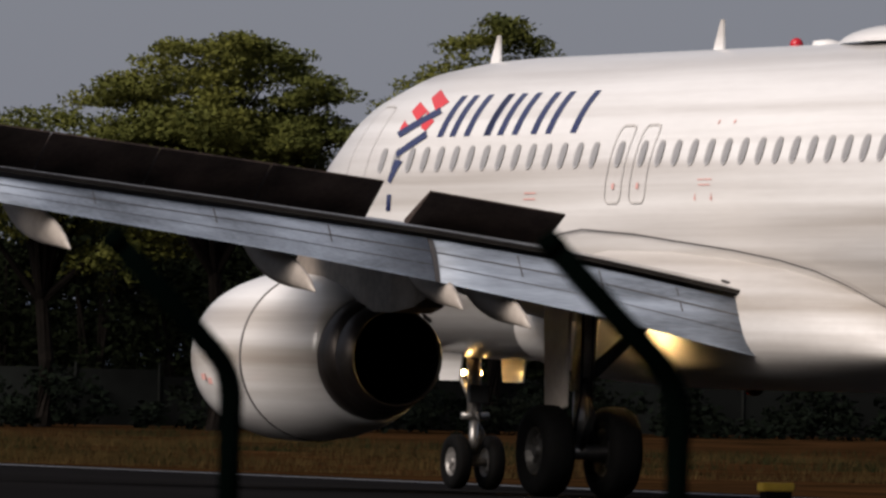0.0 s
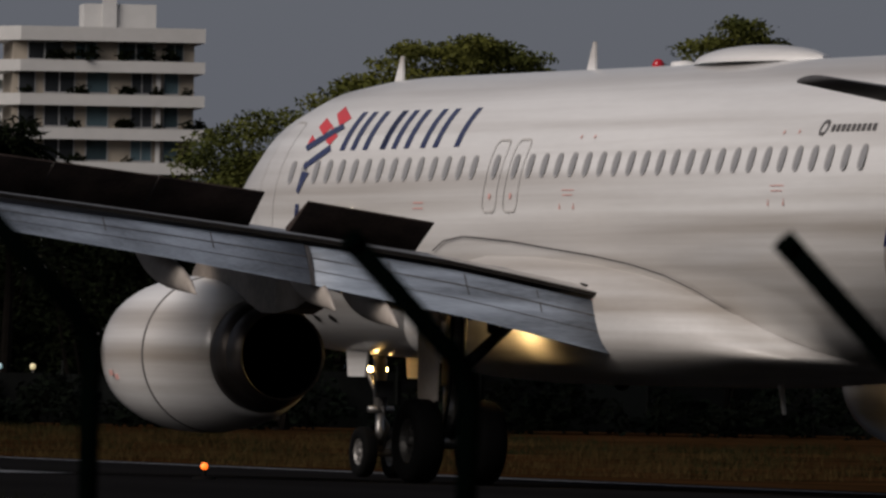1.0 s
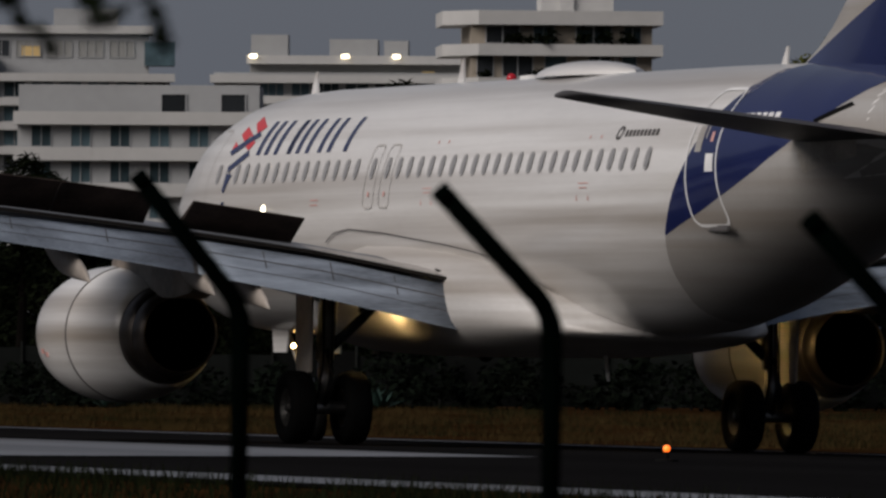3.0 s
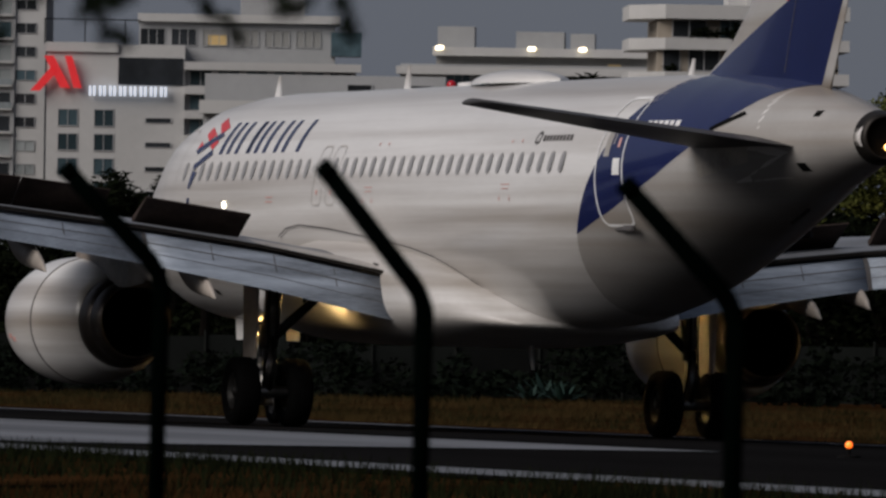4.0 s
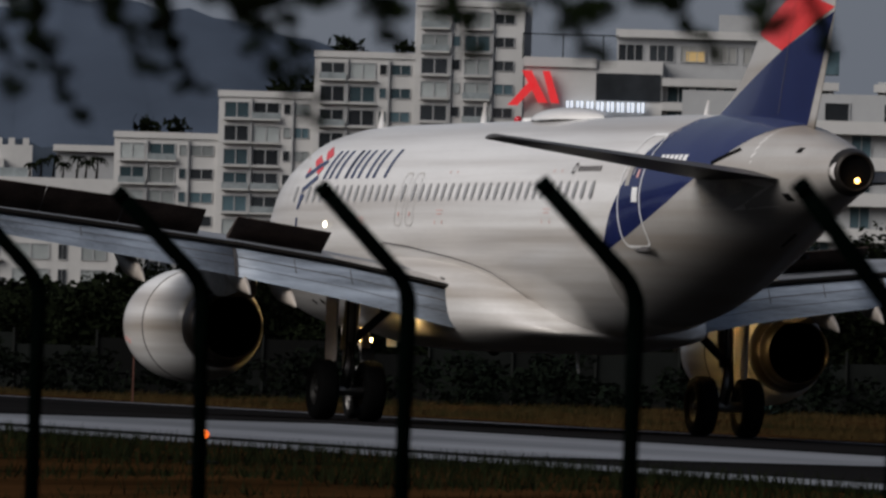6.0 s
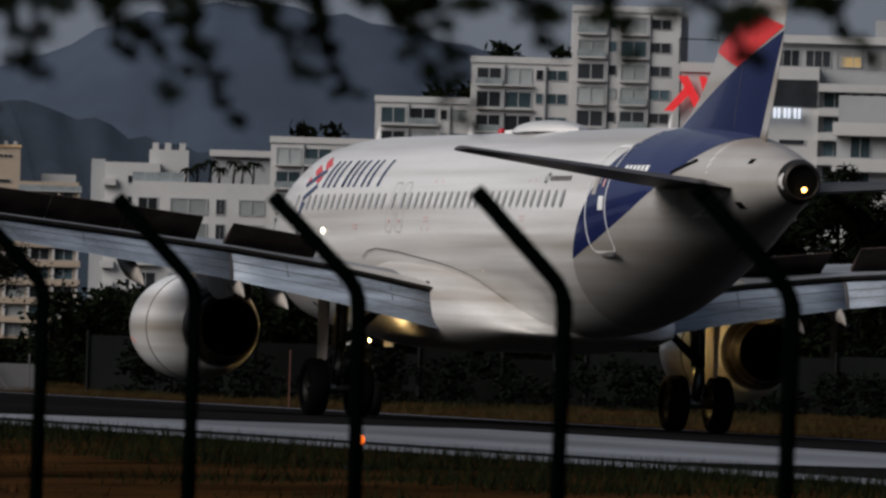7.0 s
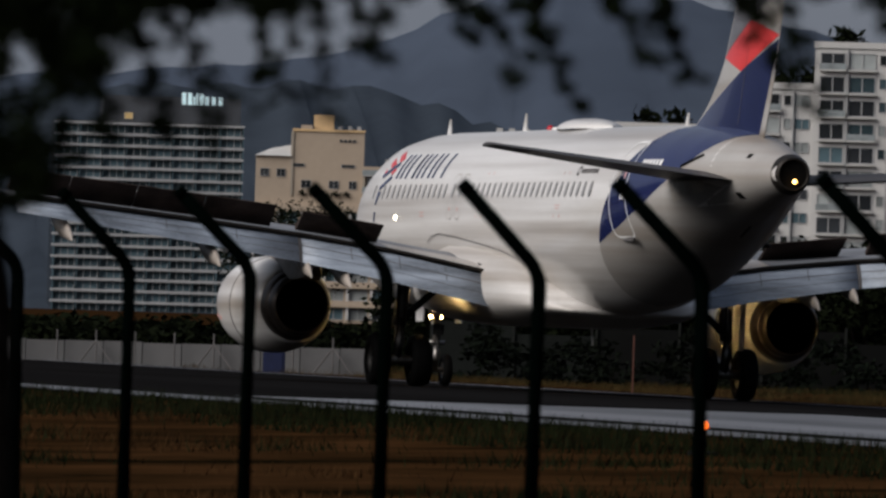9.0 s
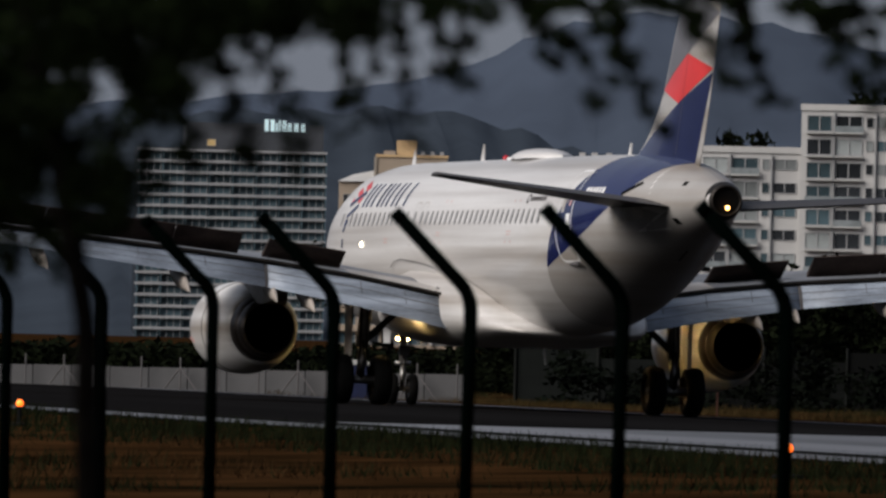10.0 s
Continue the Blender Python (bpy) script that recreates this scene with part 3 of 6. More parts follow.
def nose_gear():
    g = new("nose_gear")
    g.parent = plane
    s = 5.07
    bm = bmesh.new()
    tube(bm, [(0, -s + 0.1, 2.1), (0, -s, 0.98)], 0.1, 12)
    tube(bm, [(0, -s, 1.0), (0, -s, 0.38)], 0.065, 12)
    tube(bm, [(-0.24, -s, 0.38), (0.24, -s, 0.38)], 0.06, 10)
    tube(bm, [(0, -s - 0.1, 1.05), (0, -s - 0.34, 0.78), (0, -s - 0.08, 0.5)], 0.035, 8)
    tube(bm, [(-0.2, -s - 0.02, 1.02), (0.2, -s - 0.02, 1.02)], 0.055, 8)
    tube(bm, [(0, -s + 0.08, 1.2), (0, -s + 1.1, 2.05)], 0.05, 8)
    part("strut", bm, M_STRUT, g, "nose gear strut of bare steel", flat=False)
    for side in (-1, 1):
        bm = bmesh.new()
        x = side * 0.46
        prof = [(-4.85, 1.92), (-5.75, 1.9), (-5.65, 1.5), (-4.95, 1.5)]
        loft(bm, [[(x, y, z) for y, z in prof], [(x + side * 0.03, y, z) for y, z in prof]])
        part("gear_door", bm, M_WHITE, g, "open nose gear door")
        bm = bmesh.new()
        bmesh.ops.create_uvsphere(bm, u_segments=12, v_segments=8, radius=0.042, matrix=Matrix.Translation((side * 0.12, -s + 0.16, 1.62)))
        part("taxi_light", bm, M_TAXI, g, "glowing warm taxi light", flat=False)
        WHEELS.append((wheel("nose_wheel", 0.38, 0.22, g, (side * 0.25, -s, 0.38)), (side * 0.25, -s, 0.38), 0.38))
    bm = bmesh.new()
    box(bm, -0.14, 0.14, -s - 0.16, -s - 0.08, 1.2, 1.45, 0.01)
    part("steering_box", bm, M_DARKSTEEL, g)


main_gear(-1)
main_gear(1)
nose_gear()

# landing lamps under the wing roots
for side in (-1, 1):
    bm = bmesh.new()
    tube(bm, [(side * 2.85, -16.5, 2.5), (side * 2.85, -16.75, 2.3)], 0.045, 8)
    box(bm, side * 2.85 - 0.11, side * 2.85 + 0.11, -16.9, -16.84, 2.1, 2.36, 0.02)
    ll = part("landing_light", bm, M_DARKSTEEL, plane, "lowered landing light", flat=False)
    bm = bmesh.new()
    bmesh.ops.create_uvsphere(bm, u_segments=14, v_segments=8, radius=0.07, matrix=Matrix.Translation((side * 2.82, -16.78, 2.23)))
    part("lens", bm, M_LAMP, ll, "glowing warm lens", flat=False)

# ---- tail ----
def tailplane(side):
    bm = bmesh.new()
    rings = []
    for i in range(6):
        u = i / 5
        x = 0.55 + (6.18 - 0.55) * u
        le, te = 31.7 + (35.2 - 31.7) * u, 35.35 + (36.55 - 35.35) * u
        rings.append([(side * x, y, z) for y, z in foil(le, te, 4.66 + 0.088 * (x - 0.55), 0.068, 12)])
    loft(bm, rings)
    t = part("tailplane", bm, M_TAILSHADE, plane, "grey swept tailplane toned dark for its shaded underside", flat=False)
    bm = bmesh.new()
    prof = [(-32.9, 4.6), (-33.3, 4.66), (-34.6, 4.7), (-35.2, 4.6), (-34.9, 4.2), (-33.4, 4.12)]
    loft(bm, [[(side * (skin_x(-y, z, 0.0) - 0.05), y, z) for y, z in prof], [(side * (skin_x(-y, z, 0.0) + 0.012), y, z) for y, z in prof]])
    part("root_fairing", bm, M_WHITE, t)
    return t


tailplane(-1)
tailplane(1)

FIN = [(5.6, 28.0, 34.9, 0.30), (5.87, 28.9, 35.0, 0.28), (6.14, 29.6, 35.15, 0.26), (6.45, 30.2, 35.3, 0.245), (6.9, 30.85, 35.5, 0.23), (7.3, 31.3, 35.65, 0.22), (8.5, 32.1, 36.0, 0.19), (9.6, 32.95, 36.35, 0.16), (10.7, 33.8, 36.7, 0.13), (11.6, 34.55, 37.0, 0.10), (11.76, 34.85, 37.0, 0.07)]


def fin_half(s, z):
    z = max(5.6, z)
    le, te, w = lerp_table(FIN, z)
    u = min(1, max(0, (s - le) / (te - le)))
    return w * 2.6 * (0.2969 * math.sqrt(u) - 0.126 * u - 0.3516 * u * u + 0.2843 * u ** 3 - 0.1036 * u ** 4) / 0.26 * 0.5


bm = bmesh.new()
rings = []
for z, le, te, w in FIN:
    us = [(1 - math.cos(math.pi * i / 12)) / 2 for i in range(13)]
    left = [(-fin_half(le + u * (te - le), z), -(le + u * (te - le)), z) for u in us]
    right = [(-p[0], p[1], p[2]) for p in left[1:-1]][::-1]
    rings.append(left + right)
loft(bm, rings)
fin = part("tail_fin", bm, M_TAILGREY, plane, "tall pale grey tail fin with indigo and red blocks", flat=False)


def fin_patch(name, quad, material, side, out=0.006, steps=12):
    """A painted block on the fin: four (s, z) corners."""
    bm = bmesh.new()
    g = []
    for i in range(steps + 1):
        row = []
        for j in range(steps + 1):
            u, w = i / steps, j / steps
            s = (1 - u) * (1 - w) * quad[0][0] + u * (1 - w) * quad[1][0] + u * w * quad[2][0] + (1 - u) * w * quad[3][0]
            z = (1 - u) * (1 - w) * quad[0][1] + u * (1 - w) * quad[1][1] + u * w * quad[2][1] + (1 - u) * w * quad[3][1]
            row.append(bm.verts.new((side * (fin_half(s, z) + out), -s, z)))
        g.append(row)
    for i in range(steps):
        for j in range(steps):
            bm.faces.new((g[i][j], g[i + 1][j], g[i + 1][j + 1], g[i][j + 1]))
    part(name, bm, material, fin, flat=False)


def fin_te(z):
    return lerp_table(FIN, z)[1] - 0.02


for side in (-1, 1):
    fin_patch("indigo_block", [(29.2, 5.9), (34.5, 5.68), (fin_te(7.7), 7.7), (33.05, 7.04)], M_INDIGO, side)
    fin_patch("red_block", [(31.55, 7.36), (33.05, 7.04), (fin_te(7.78), 7.78), (33.75, 8.14)], M_RED, side, 0.009)
    # shade on the upper fin, painted as a darker grey quad
    fin_patch("shade_block", [(31.62, 7.40), (33.75, 8.15), (fin_te(9.0), 9.0), (33.3, 9.9)], M_FINSHADE, side)
    bm = bmesh.new()
    g = []
    for i in range(11):
        z = 5.9 + 5.5 * i / 10
        le, te, w = lerp_table(FIN, z)
        s = 33.4 + (z - 7.08) * 0.38
        g.append([bm.verts.new((side * (fin_half(s + k, z) + 0.013), -(s + k), z)) for k in (0.0, 0.02)])
    for u, w in zip(g, g[1:]):
        bm.faces.new((u[0], u[1], w[1], w[0]))
    part("rudder_joint", bm, M_SEAM, fin)
# ---- livery, windows, doors and small fittings ----
def skin_pt(s, z, side, out):
    top, bot, w = fus(s)
    c, h = (top + bot) / 2, (top - bot) / 2
    a = math.acos(max(-1, min(1, (z - c) / h)))
    return skin_ang(s, a, side, out)


def skin_ang(s, a, side, out):
    top, bot, w = fus(s)
    c, h = (top + bot) / 2, (top - bot) / 2
    return Vector((side * (w + out) * math.sin(a), -s, c + (h + out) * math.cos(a)))


def zone(name, rows, material, side, out, n=18, label=""):
    """A painted zone: for each distance behind the nose the lower and the upper height."""
    bm = bmesh.new()
    g = []
    for s, lo, hi in rows:
        top, bot, w = fus(s)
        c, h = (top + bot) / 2, (top - bot) / 2
        a0 = math.acos(max(-1, min(1, (hi - c) / h)))
        a1 = math.acos(max(-1, min(1, (lo - c) / h)))
        g.append([bm.verts.new(skin_ang(s, a0 + (a1 - a0) * j / n, side, out)) for j in range(n + 1)])
    for p, q in zip(g, g[1:]):
        for j in range(n):
            bm.faces.new((p[j], p[j + 1], q[j + 1], q[j]))
    return part(name, bm, material, fuselage, label, flat=False)


B_FRONT = [(27.75, 3.32), (28.03, 3.58), (28.36, 3.91), (28.71, 4.27), (29.02, 4.62), (29.36, 5.01), (29.68, 5.34), (29.9, 5.65), (30.05, 5.92), (40, 9)]
B_REAR = [(27.75, 3.31), (29.19, 3.67), (30.19, 3.96), (31.1, 4.25), (32.09, 4.62), (32.9, 4.95), (33.6, 5.3), (34.1, 5.58), (34.4, 5.68), (40, 9)]
ARC = [(26.3, 1.9), (26.63, 2.12), (27.06, 2.45), (27.34, 2.82), (27.61, 3.16), (27.75, 3.31)]
for side in (-1, 1):
    ss = [27.75 + 0.16 * i for i in range(42)]
    zone("tail_band", [(s, lerp_table(B_REAR, s)[0], min(fus(s)[0], lerp_table(B_FRONT, s)[0])) for s in ss if s < 34.4], M_INDIGO, side, 0.010, label="indigo painted band sweeping up to the fin")
    ss = [26.3 + 0.12 * i for i in range(13)] + [27.8 + 0.2 * i for i in range(48)]
    zone("tail_cone_paint", [(s, fus(s)[1], lerp_table(ARC, s)[0] if s < 27.75 else min(fus(s)[0], lerp_table(B_REAR, s)[0])) for s in ss if s < 37.28],
         M_TAILGREY, side, 0.006, label="pale grey painted tail cone")

for side in (-1, 1):
    bm = bmesh.new()
    patch(bm, [(32.85, 4.93), (33.8, 5.2), (33.66, 5.25), (32.8, 4.99)], side, 0.018, 5)
    part("tailplane_slot", bm, M_BLACK, fuselage, "dark slot above the tailplane root")
    bm = bmesh.new()
    patch(bm, [(33.22, 3.49), (34.03, 3.71), (34.0, 3.76), (33.2, 3.54)], side, 0.014, 5)
    part("access_slit", bm, M_SOOT, fuselage)
    bm = bmesh.new()
    patch(bm, [(32.45, 4.2), (34.0, 4.45), (34.1, 4.82), (32.42, 4.72)], side, 0.016, 8)
    part("tailplane_plate", bm, M_PLATE, fuselage, "scuffed pale plate round the tailplane root", flat=False)
    for s0 in (5.78, 6.46):
        bm = bmesh.new()
        ring = [bm.verts.new(side_point(s0 + 0.11 * math.cos(2 * math.pi * k / 14), 2.34 + 0.055 * math.sin(2 * math.pi * k / 14), side, 0.01)) for k in range(14)]
        bm.faces.new(ring)
        part("belly_port", bm, M_SOOT, fuselage, "dark oval belly port")

# cabin windows: one shared mesh for the constant section, moved along it
W_X = 1.90


def window_mesh():
    bm = bmesh.new()
    n = 20
    rim, inner = [], []
    for k in range(n):
        a = 2 * math.pi * k / n
        u = math.copysign(abs(math.cos(a)) ** 0.75, math.cos(a))
        v = math.copysign(abs(math.sin(a)) ** 0.75, math.sin(a))
        for lst, f in ((rim, 1.0), (inner, 0.86)):
            z = 0.175 * v * f
            x = -math.sqrt(max(0, 1 - ((z + 0.6) / 2.075) ** 2)) * 1.975 + W_X - (0.012 if lst is rim else 0.004)
            lst.append(bm.verts.new((x, 0.118 * u * f, z)))
    for k in range(n):
        j = (k + 1) % n
        bm.faces.new((rim[k], rim[j], inner[j], inner[k]))
    f = bm.faces.new(inner)
    f.material_index = 1
    bm.normal_update()
    me = bpy.data.meshes.new("cabin_window")
    bm.to_mesh(me)
    bm.free()
    me.materials.append(M_WINRIM)
    me.materials.append(M_GLASSD)
    return me


M_WINRIM = mat("window_rim", (0.42, 0.41, 0.41), 0.4, 0.2, 0.15)
win_me = window_mesh()
W_S = [13.43 - 0.533 * i for i in range(15)] + [14.28, 15.04] + [15.60 + 0.533 * i for i in range(23)]
for s in W_S:
    for side in (-1, 1):
        dx = skin_x(s, 4.485, 0) - skin_x(15, 4.485, 0)
        m = Matrix.Translation((side * (W_X + dx), -s, 4.485))
        if side > 0:
            m = m @ Matrix.Rotation(math.pi, 4, "Z")
        shared("cabin_window", win_me, fuselage, m)


def outline(name, loop, width, material, side, label="", out=0.014):
    bm = bmesh.new()
    fine = []
    for p, q in zip(loop, loop[1:]):
        m = max(1, int(math.hypot(q[0] - p[0], q[1] - p[1]) / 0.12))
        fine += [(p[0] + (q[0] - p[0]) * j / m, p[1] + (q[1] - p[1]) * j / m) for j in range(m)]
    loop = fine + [loop[-1]]
    n = len(loop)
    rows = []
    for i in range(n):
        a, b = loop[max(0, i - 1)], loop[min(n - 1, i + 1)]
        if i in (0, n - 1):
            a, b = loop[-2], loop[1]
        d = Vector((b[0] - a[0], b[1] - a[1])).normalized() * width / 2
        s, z = loop[i]
        rows.append([bm.verts.new(skin_pt(s - d.y, z + d.x, side, out)), bm.verts.new(skin_pt(s + d.y, z - d.x, side, out))])
    for p, q in zip(rows, rows[1:]):
        bm.faces.new((p[0], p[1], q[1], q[0]))
    return part(name, bm, material, fuselage, label)


M_DOORLINE = mat("white_door_line", (0.75, 0.75, 0.75), 0.4)
M_FAINT = mat("faint_seam", (0.46, 0.44, 0.42), 0.5)
for side in (-1, 1):
    outline("rear_door", rounded(28.88, 29.92, 3.45, 5.5, 0.2, 6), 0.045, M_DOORLINE, side, "rear passenger door with a white outline")
    outline("front_door", rounded(4.5, 5.35, 3.45, 5.25, 0.2, 6), 0.02, M_FAINT, side)
    for s0 in (14.02, 14.82):
        outline("overwing_exit", rounded(s0, s0 + 0.52, 3.84, 4.86, 0.12, 4), 0.026, M_FAINT, side, "overwing exit hatch with a grey outline")
        bm = bmesh.new()
        patch(bm, [(s0 + 0.22, 4.02), (s0 + 0.30, 4.02), (s0 + 0.30, 4.1), (s0 + 0.22, 4.1)], side, 0.012, 2)
        part("hatch_mark", bm, M_REDMARK, fuselage)
    bm = bmesh.new()
    box(bm, -0.03, 0.03, -0.52, 0.52, -0.05, 0.05, 0.02, m=Matrix.Translation((side * (skin_x(29.4, 3.42) - 0.0), -29.45, 3.40)))
    part("door_sill", bm, M_SEAM, fuselage)
    # placards on the rear door, small red stencils along the belly line
    for q in ((29.12, 4.55, 29.34, 4.95, M_TAILGREY), (29.55, 4.25, 29.82, 4.52, M_DOORLINE), (29.62, 4.7, 29.72, 4.85, M_REDMARK), (29.42, 4.75, 29.47, 4.95, M_TAILGREY)):
        bm = bmesh.new()
        patch(bm, [(q[0], q[1]), (q[2], q[1]), (q[2], q[3]), (q[0], q[3])], side, 0.016, 3)
        part("placard", bm, q[4], fuselage)
    for s0 in (17.0, 24.45):
        for a, b, c, d in ((0, 0.46, 4.12, 4.135), (0.05, 0.42, 4.05, 4.065), (-0.05, 0.0, 3.86, 3.9), (0.46, 0.52, 3.86, 3.9), (-0.04, -0.02, 3.88, 3.95), (0.48, 0.5, 3.88, 3.95)):
            bm = bmesh.new()
            patch(bm, [(s0 + a, c), (s0 + b, c), (s0 + b, d), (s0 + a, d)], side, 0.009, 2)
            part("stencil", bm, M_REDMARK, fuselage)
    for s0, z0, w, hgt in ((24.36, 4.82, 0.05, 0.05), (24.88, 4.82, 0.05, 0.05), (17.1, 4.85, 0.05, 0.05), (17.6, 4.85, 0.05, 0.05), (11.3, 3.98, 0.4, 0.02), (11.3, 3.9, 0.4, 0.02)):
        bm = bmesh.new()
        patch(bm, [(s0, z0), (s0 + w, z0), (s0 + w, z0 + hgt), (s0, z0 + hgt)], side, 0.009, 2)
        part("stencil", bm, M_REDMARK, fuselage)
    # maker's mark: a ring and a bar of slanted blocks
    bm = bmesh.new()
    for i in range(9):
        s0 = 25.95 + 0.17 * i
        patch(bm, [(s0 + 0.02, 4.83), (s0 + 0.13, 4.83), (s0 + 0.10, 4.93), (s0 - 0.01, 4.93)], side, 0.009, 2)
    part("small_mark", bm, M_SEAM, fuselage, "row of small dark blocks")
    outline("small_emblem", rounded(25.6, 25.82, 4.8, 4.97, 0.08, 4), 0.04, M_SEAM, side)
    # registration as plain bars
    bm = bmesh.new()
    for i in range(6):
        s0 = 30.45 + 0.22 * i
        patch(bm, [(s0, 4.98), (s0 + 0.16, 4.98), (s0 + 0.16, 5.12), (s0, 5.12)], side, 0.016, 2)
    part("tail_mark", bm, M_DOORLINE, fuselage, "row of small white bars")
    # name on the forward body: five pairs of plain slanted blocks
    for i, (a, b) in enumerate(((7.68, 8.32), (8.62, 9.52), (9.35, 10.0), (10.3, 11.15), (11.45, 12.5))):
        for lo, hi in ((a, a + 0.2), (b - 0.2, b)):
            bm = bmesh.new()
            patch(bm, [(lo + 0.03, 4.79), (hi + 0.03, 4.79), (hi - 0.08, 5.37), (lo - 0.08, 5.37)], side, 0.009, 6)
            part("name_block", bm, M_INDIGO, fuselage)
    # emblem: red blocks crossed by two indigo strokes, and a tail
    for q, mt in (([(6.45, 5.36), (6.47, 5.48), (7.31, 5.29), (7.09, 5.16)], M_RED), ([(6.13, 5.17), (6.15, 5.31), (6.77, 5.17), (6.6, 5.04)], M_RED),
                  ([(6.92, 4.93), (6.77, 5.17), (7.3, 5.01), (7.16, 4.88)], M_RED), ([(6.14, 4.9), (6.1, 5.05), (6.38, 4.97), (6.3, 4.93)], M_RED),
                  ([(6.09, 4.88), (6.31, 4.8), (7.39, 5.13), (7.14, 5.21)], M_INDIGO), ([(6.4, 4.6), (7.19, 4.89), (7.36, 4.79), (6.51, 4.52)], M_INDIGO),
                  ([(6.46, 4.49), (6.77, 4.47), (6.5, 4.16), (6.39, 4.2)], M_INDIGO), ([(6.44, 4.01), (6.59, 4.01), (6.58, 3.79), (6.43, 3.78)], M_INDIGO)):
        bm = bmesh.new()
        patch(bm, q, side, 0.009 if mt is M_RED else 0.012, 6)
        part("emblem_block", bm, mt, fuselage)
# crown fittings
bm = bmesh.new()
rings = []
for i in range(13):
    u = i / 12
    w, hgt = 0.62 * math.sin(math.pi * min(1, max(0.03, u))) ** 0.5, 0.26 * math.sin(math.pi * min(0.98, max(0.03, u))) ** 0.45
    s = 17.3 + 4.2 * u
    rings.append([(w * math.cos(math.pi * k / 12), -s, 5.9 + 0.02 + hgt * math.sin(math.pi * k / 12)) for k in range(13)])
loft(bm, rings, closed=False)
part("antenna_dome", bm, M_WHITE, plane, "low white antenna dome", flat=False)
bm = bmesh.new()
lathe(bm, [(5.9, 0.22), (5.99, 0.2), (6.02, 0.0)], 16, "z", (0, -16.6, 0))
part("small_dome", bm, M_WHITE, plane, flat=False)
for s, hgt, c in ((5.3, 0.36, 0.32), (12.95, 0.42, 0.32), (28.05, 0.28, 0.22)):
    bm = bmesh.new()
    loft(bm, [[(-0.02, -s + 0.05, 5.85), (0.02, -s + 0.05, 5.85), (0.02, -s - c, 5.85), (-0.02, -s - c, 5.85)],
              [(-0.012, -s - 0.2, 5.93 + hgt), (0.012, -s - 0.2, 5.93 + hgt), (0.012, -s - 0.29, 5.93 + hgt), (-0.012, -s - 0.29, 5.93 + hgt)]])
    part("blade_antenna", bm, M_WHITE, plane, "white blade antenna")
bm = bmesh.new()
bmesh.ops.create_uvsphere(bm, u_segments=12, v_segments=8, radius=0.09, matrix=Matrix.Translation((0, -15.6, 5.97)))
part("red_beacon", bm, mat("red_lens", (0.4, 0.01, 0.02), 0.2), plane, "red beacon on the crown", flat=False)
# belly fittings
bm = bmesh.new()
loft(bm, [[(-0.02, -20.3, 1.55), (0.02, -20.3, 1.55), (0.02, -20.46, 1.55), (-0.02, -20.46, 1.55)], [(-0.012, -20.5, 1.1), (0.012, -20.5, 1.1), (0.012, -20.58, 1.1), (-0.012, -20.58, 1.1)]])
part("drain_mast", bm, M_WHITE, plane, "white drain mast under the belly")
# tail ports
for side in (-1, 1):
    for s, z, w in ((35.8, 5.15, 0.09), (35.3, 4.3, 0.12)):
        bm = bmesh.new()
        patch(bm, [(s, z), (s + 2 * w, z), (s + 2 * w, z + w * 1.1), (s, z + w * 1.1)], side, 0.012, 3)
        part("tail_port", bm, M_BLACK, fuselage)
    # round lit wing inspection lamp in the body flank
    bm = bmesh.new()
    bmesh.ops.create_uvsphere(bm, u_segments=10, v_segments=6, radius=0.07, matrix=Matrix.Translation(side_point(8.8, 3.87, side, -0.03)))
    part("flank_light", bm, M_STROBE, fuselage, "round warm light in the body flank", flat=False)
BEACON_AT = (0, -14.6, 1.51)
# belly beacon: a steady red lamp; an added cap hides it, turning aside to flash
bm = bmesh.new()
bmesh.ops.create_uvsphere(bm, u_segments=14, v_segments=10, radius=0.1, matrix=Matrix.Translation(BEACON_AT))
part("belly_beacon", bm, M_BEACON, plane, "red flashing belly beacon", flat=False)
beacon_cap = new("beacon_cap")
beacon_cap.parent = plane
bm = bmesh.new()
lathe(bm, [(-0.13 * math.cos(radians(9 * k)), 0.13 * math.sin(radians(9 * k))) for k in range(11)], 20, "z")
part("shutter", bm, M_DARKSTEEL, beacon_cap, flat=False)
# ---------------- ground ----------------
# the ground falls gently across the runway: distance from the fence side, height
PROFILE = [(-4000, 0.0), (9, 0.0), (14, 0.08), (30, 0.475), (60.5, 0.0), (80, -0.3), (120, -0.35), (6000, -0.35)]


def ground_z(x):
    return lerp_table(PROFILE, x)[0]


bm = bmesh.new()
xs = [-4000, -200, -20, 0, 6, 9, 14, 18, 22, 26, 30, 40, 50, 60.5, 70, 80, 100, 120, 200, 400, 1000, 3000, 6000]
ys = [-4000, -200, -20, 0, 20, 40, 60, 80, 100, 130, 160, 200, 250, 300, 350, 400, 500, 700, 1000, 2000, 5000, 9000]
grid = [[bm.verts.new((x, y, ground_z(x))) for y in ys] for x in xs]
for i in range(len(xs) - 1):
    for j in range(len(ys) - 1):
        bm.faces.new((grid[i][j], grid[i + 1][j], grid[i + 1][j + 1], grid[i][j + 1]))
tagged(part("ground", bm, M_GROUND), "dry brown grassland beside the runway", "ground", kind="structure")


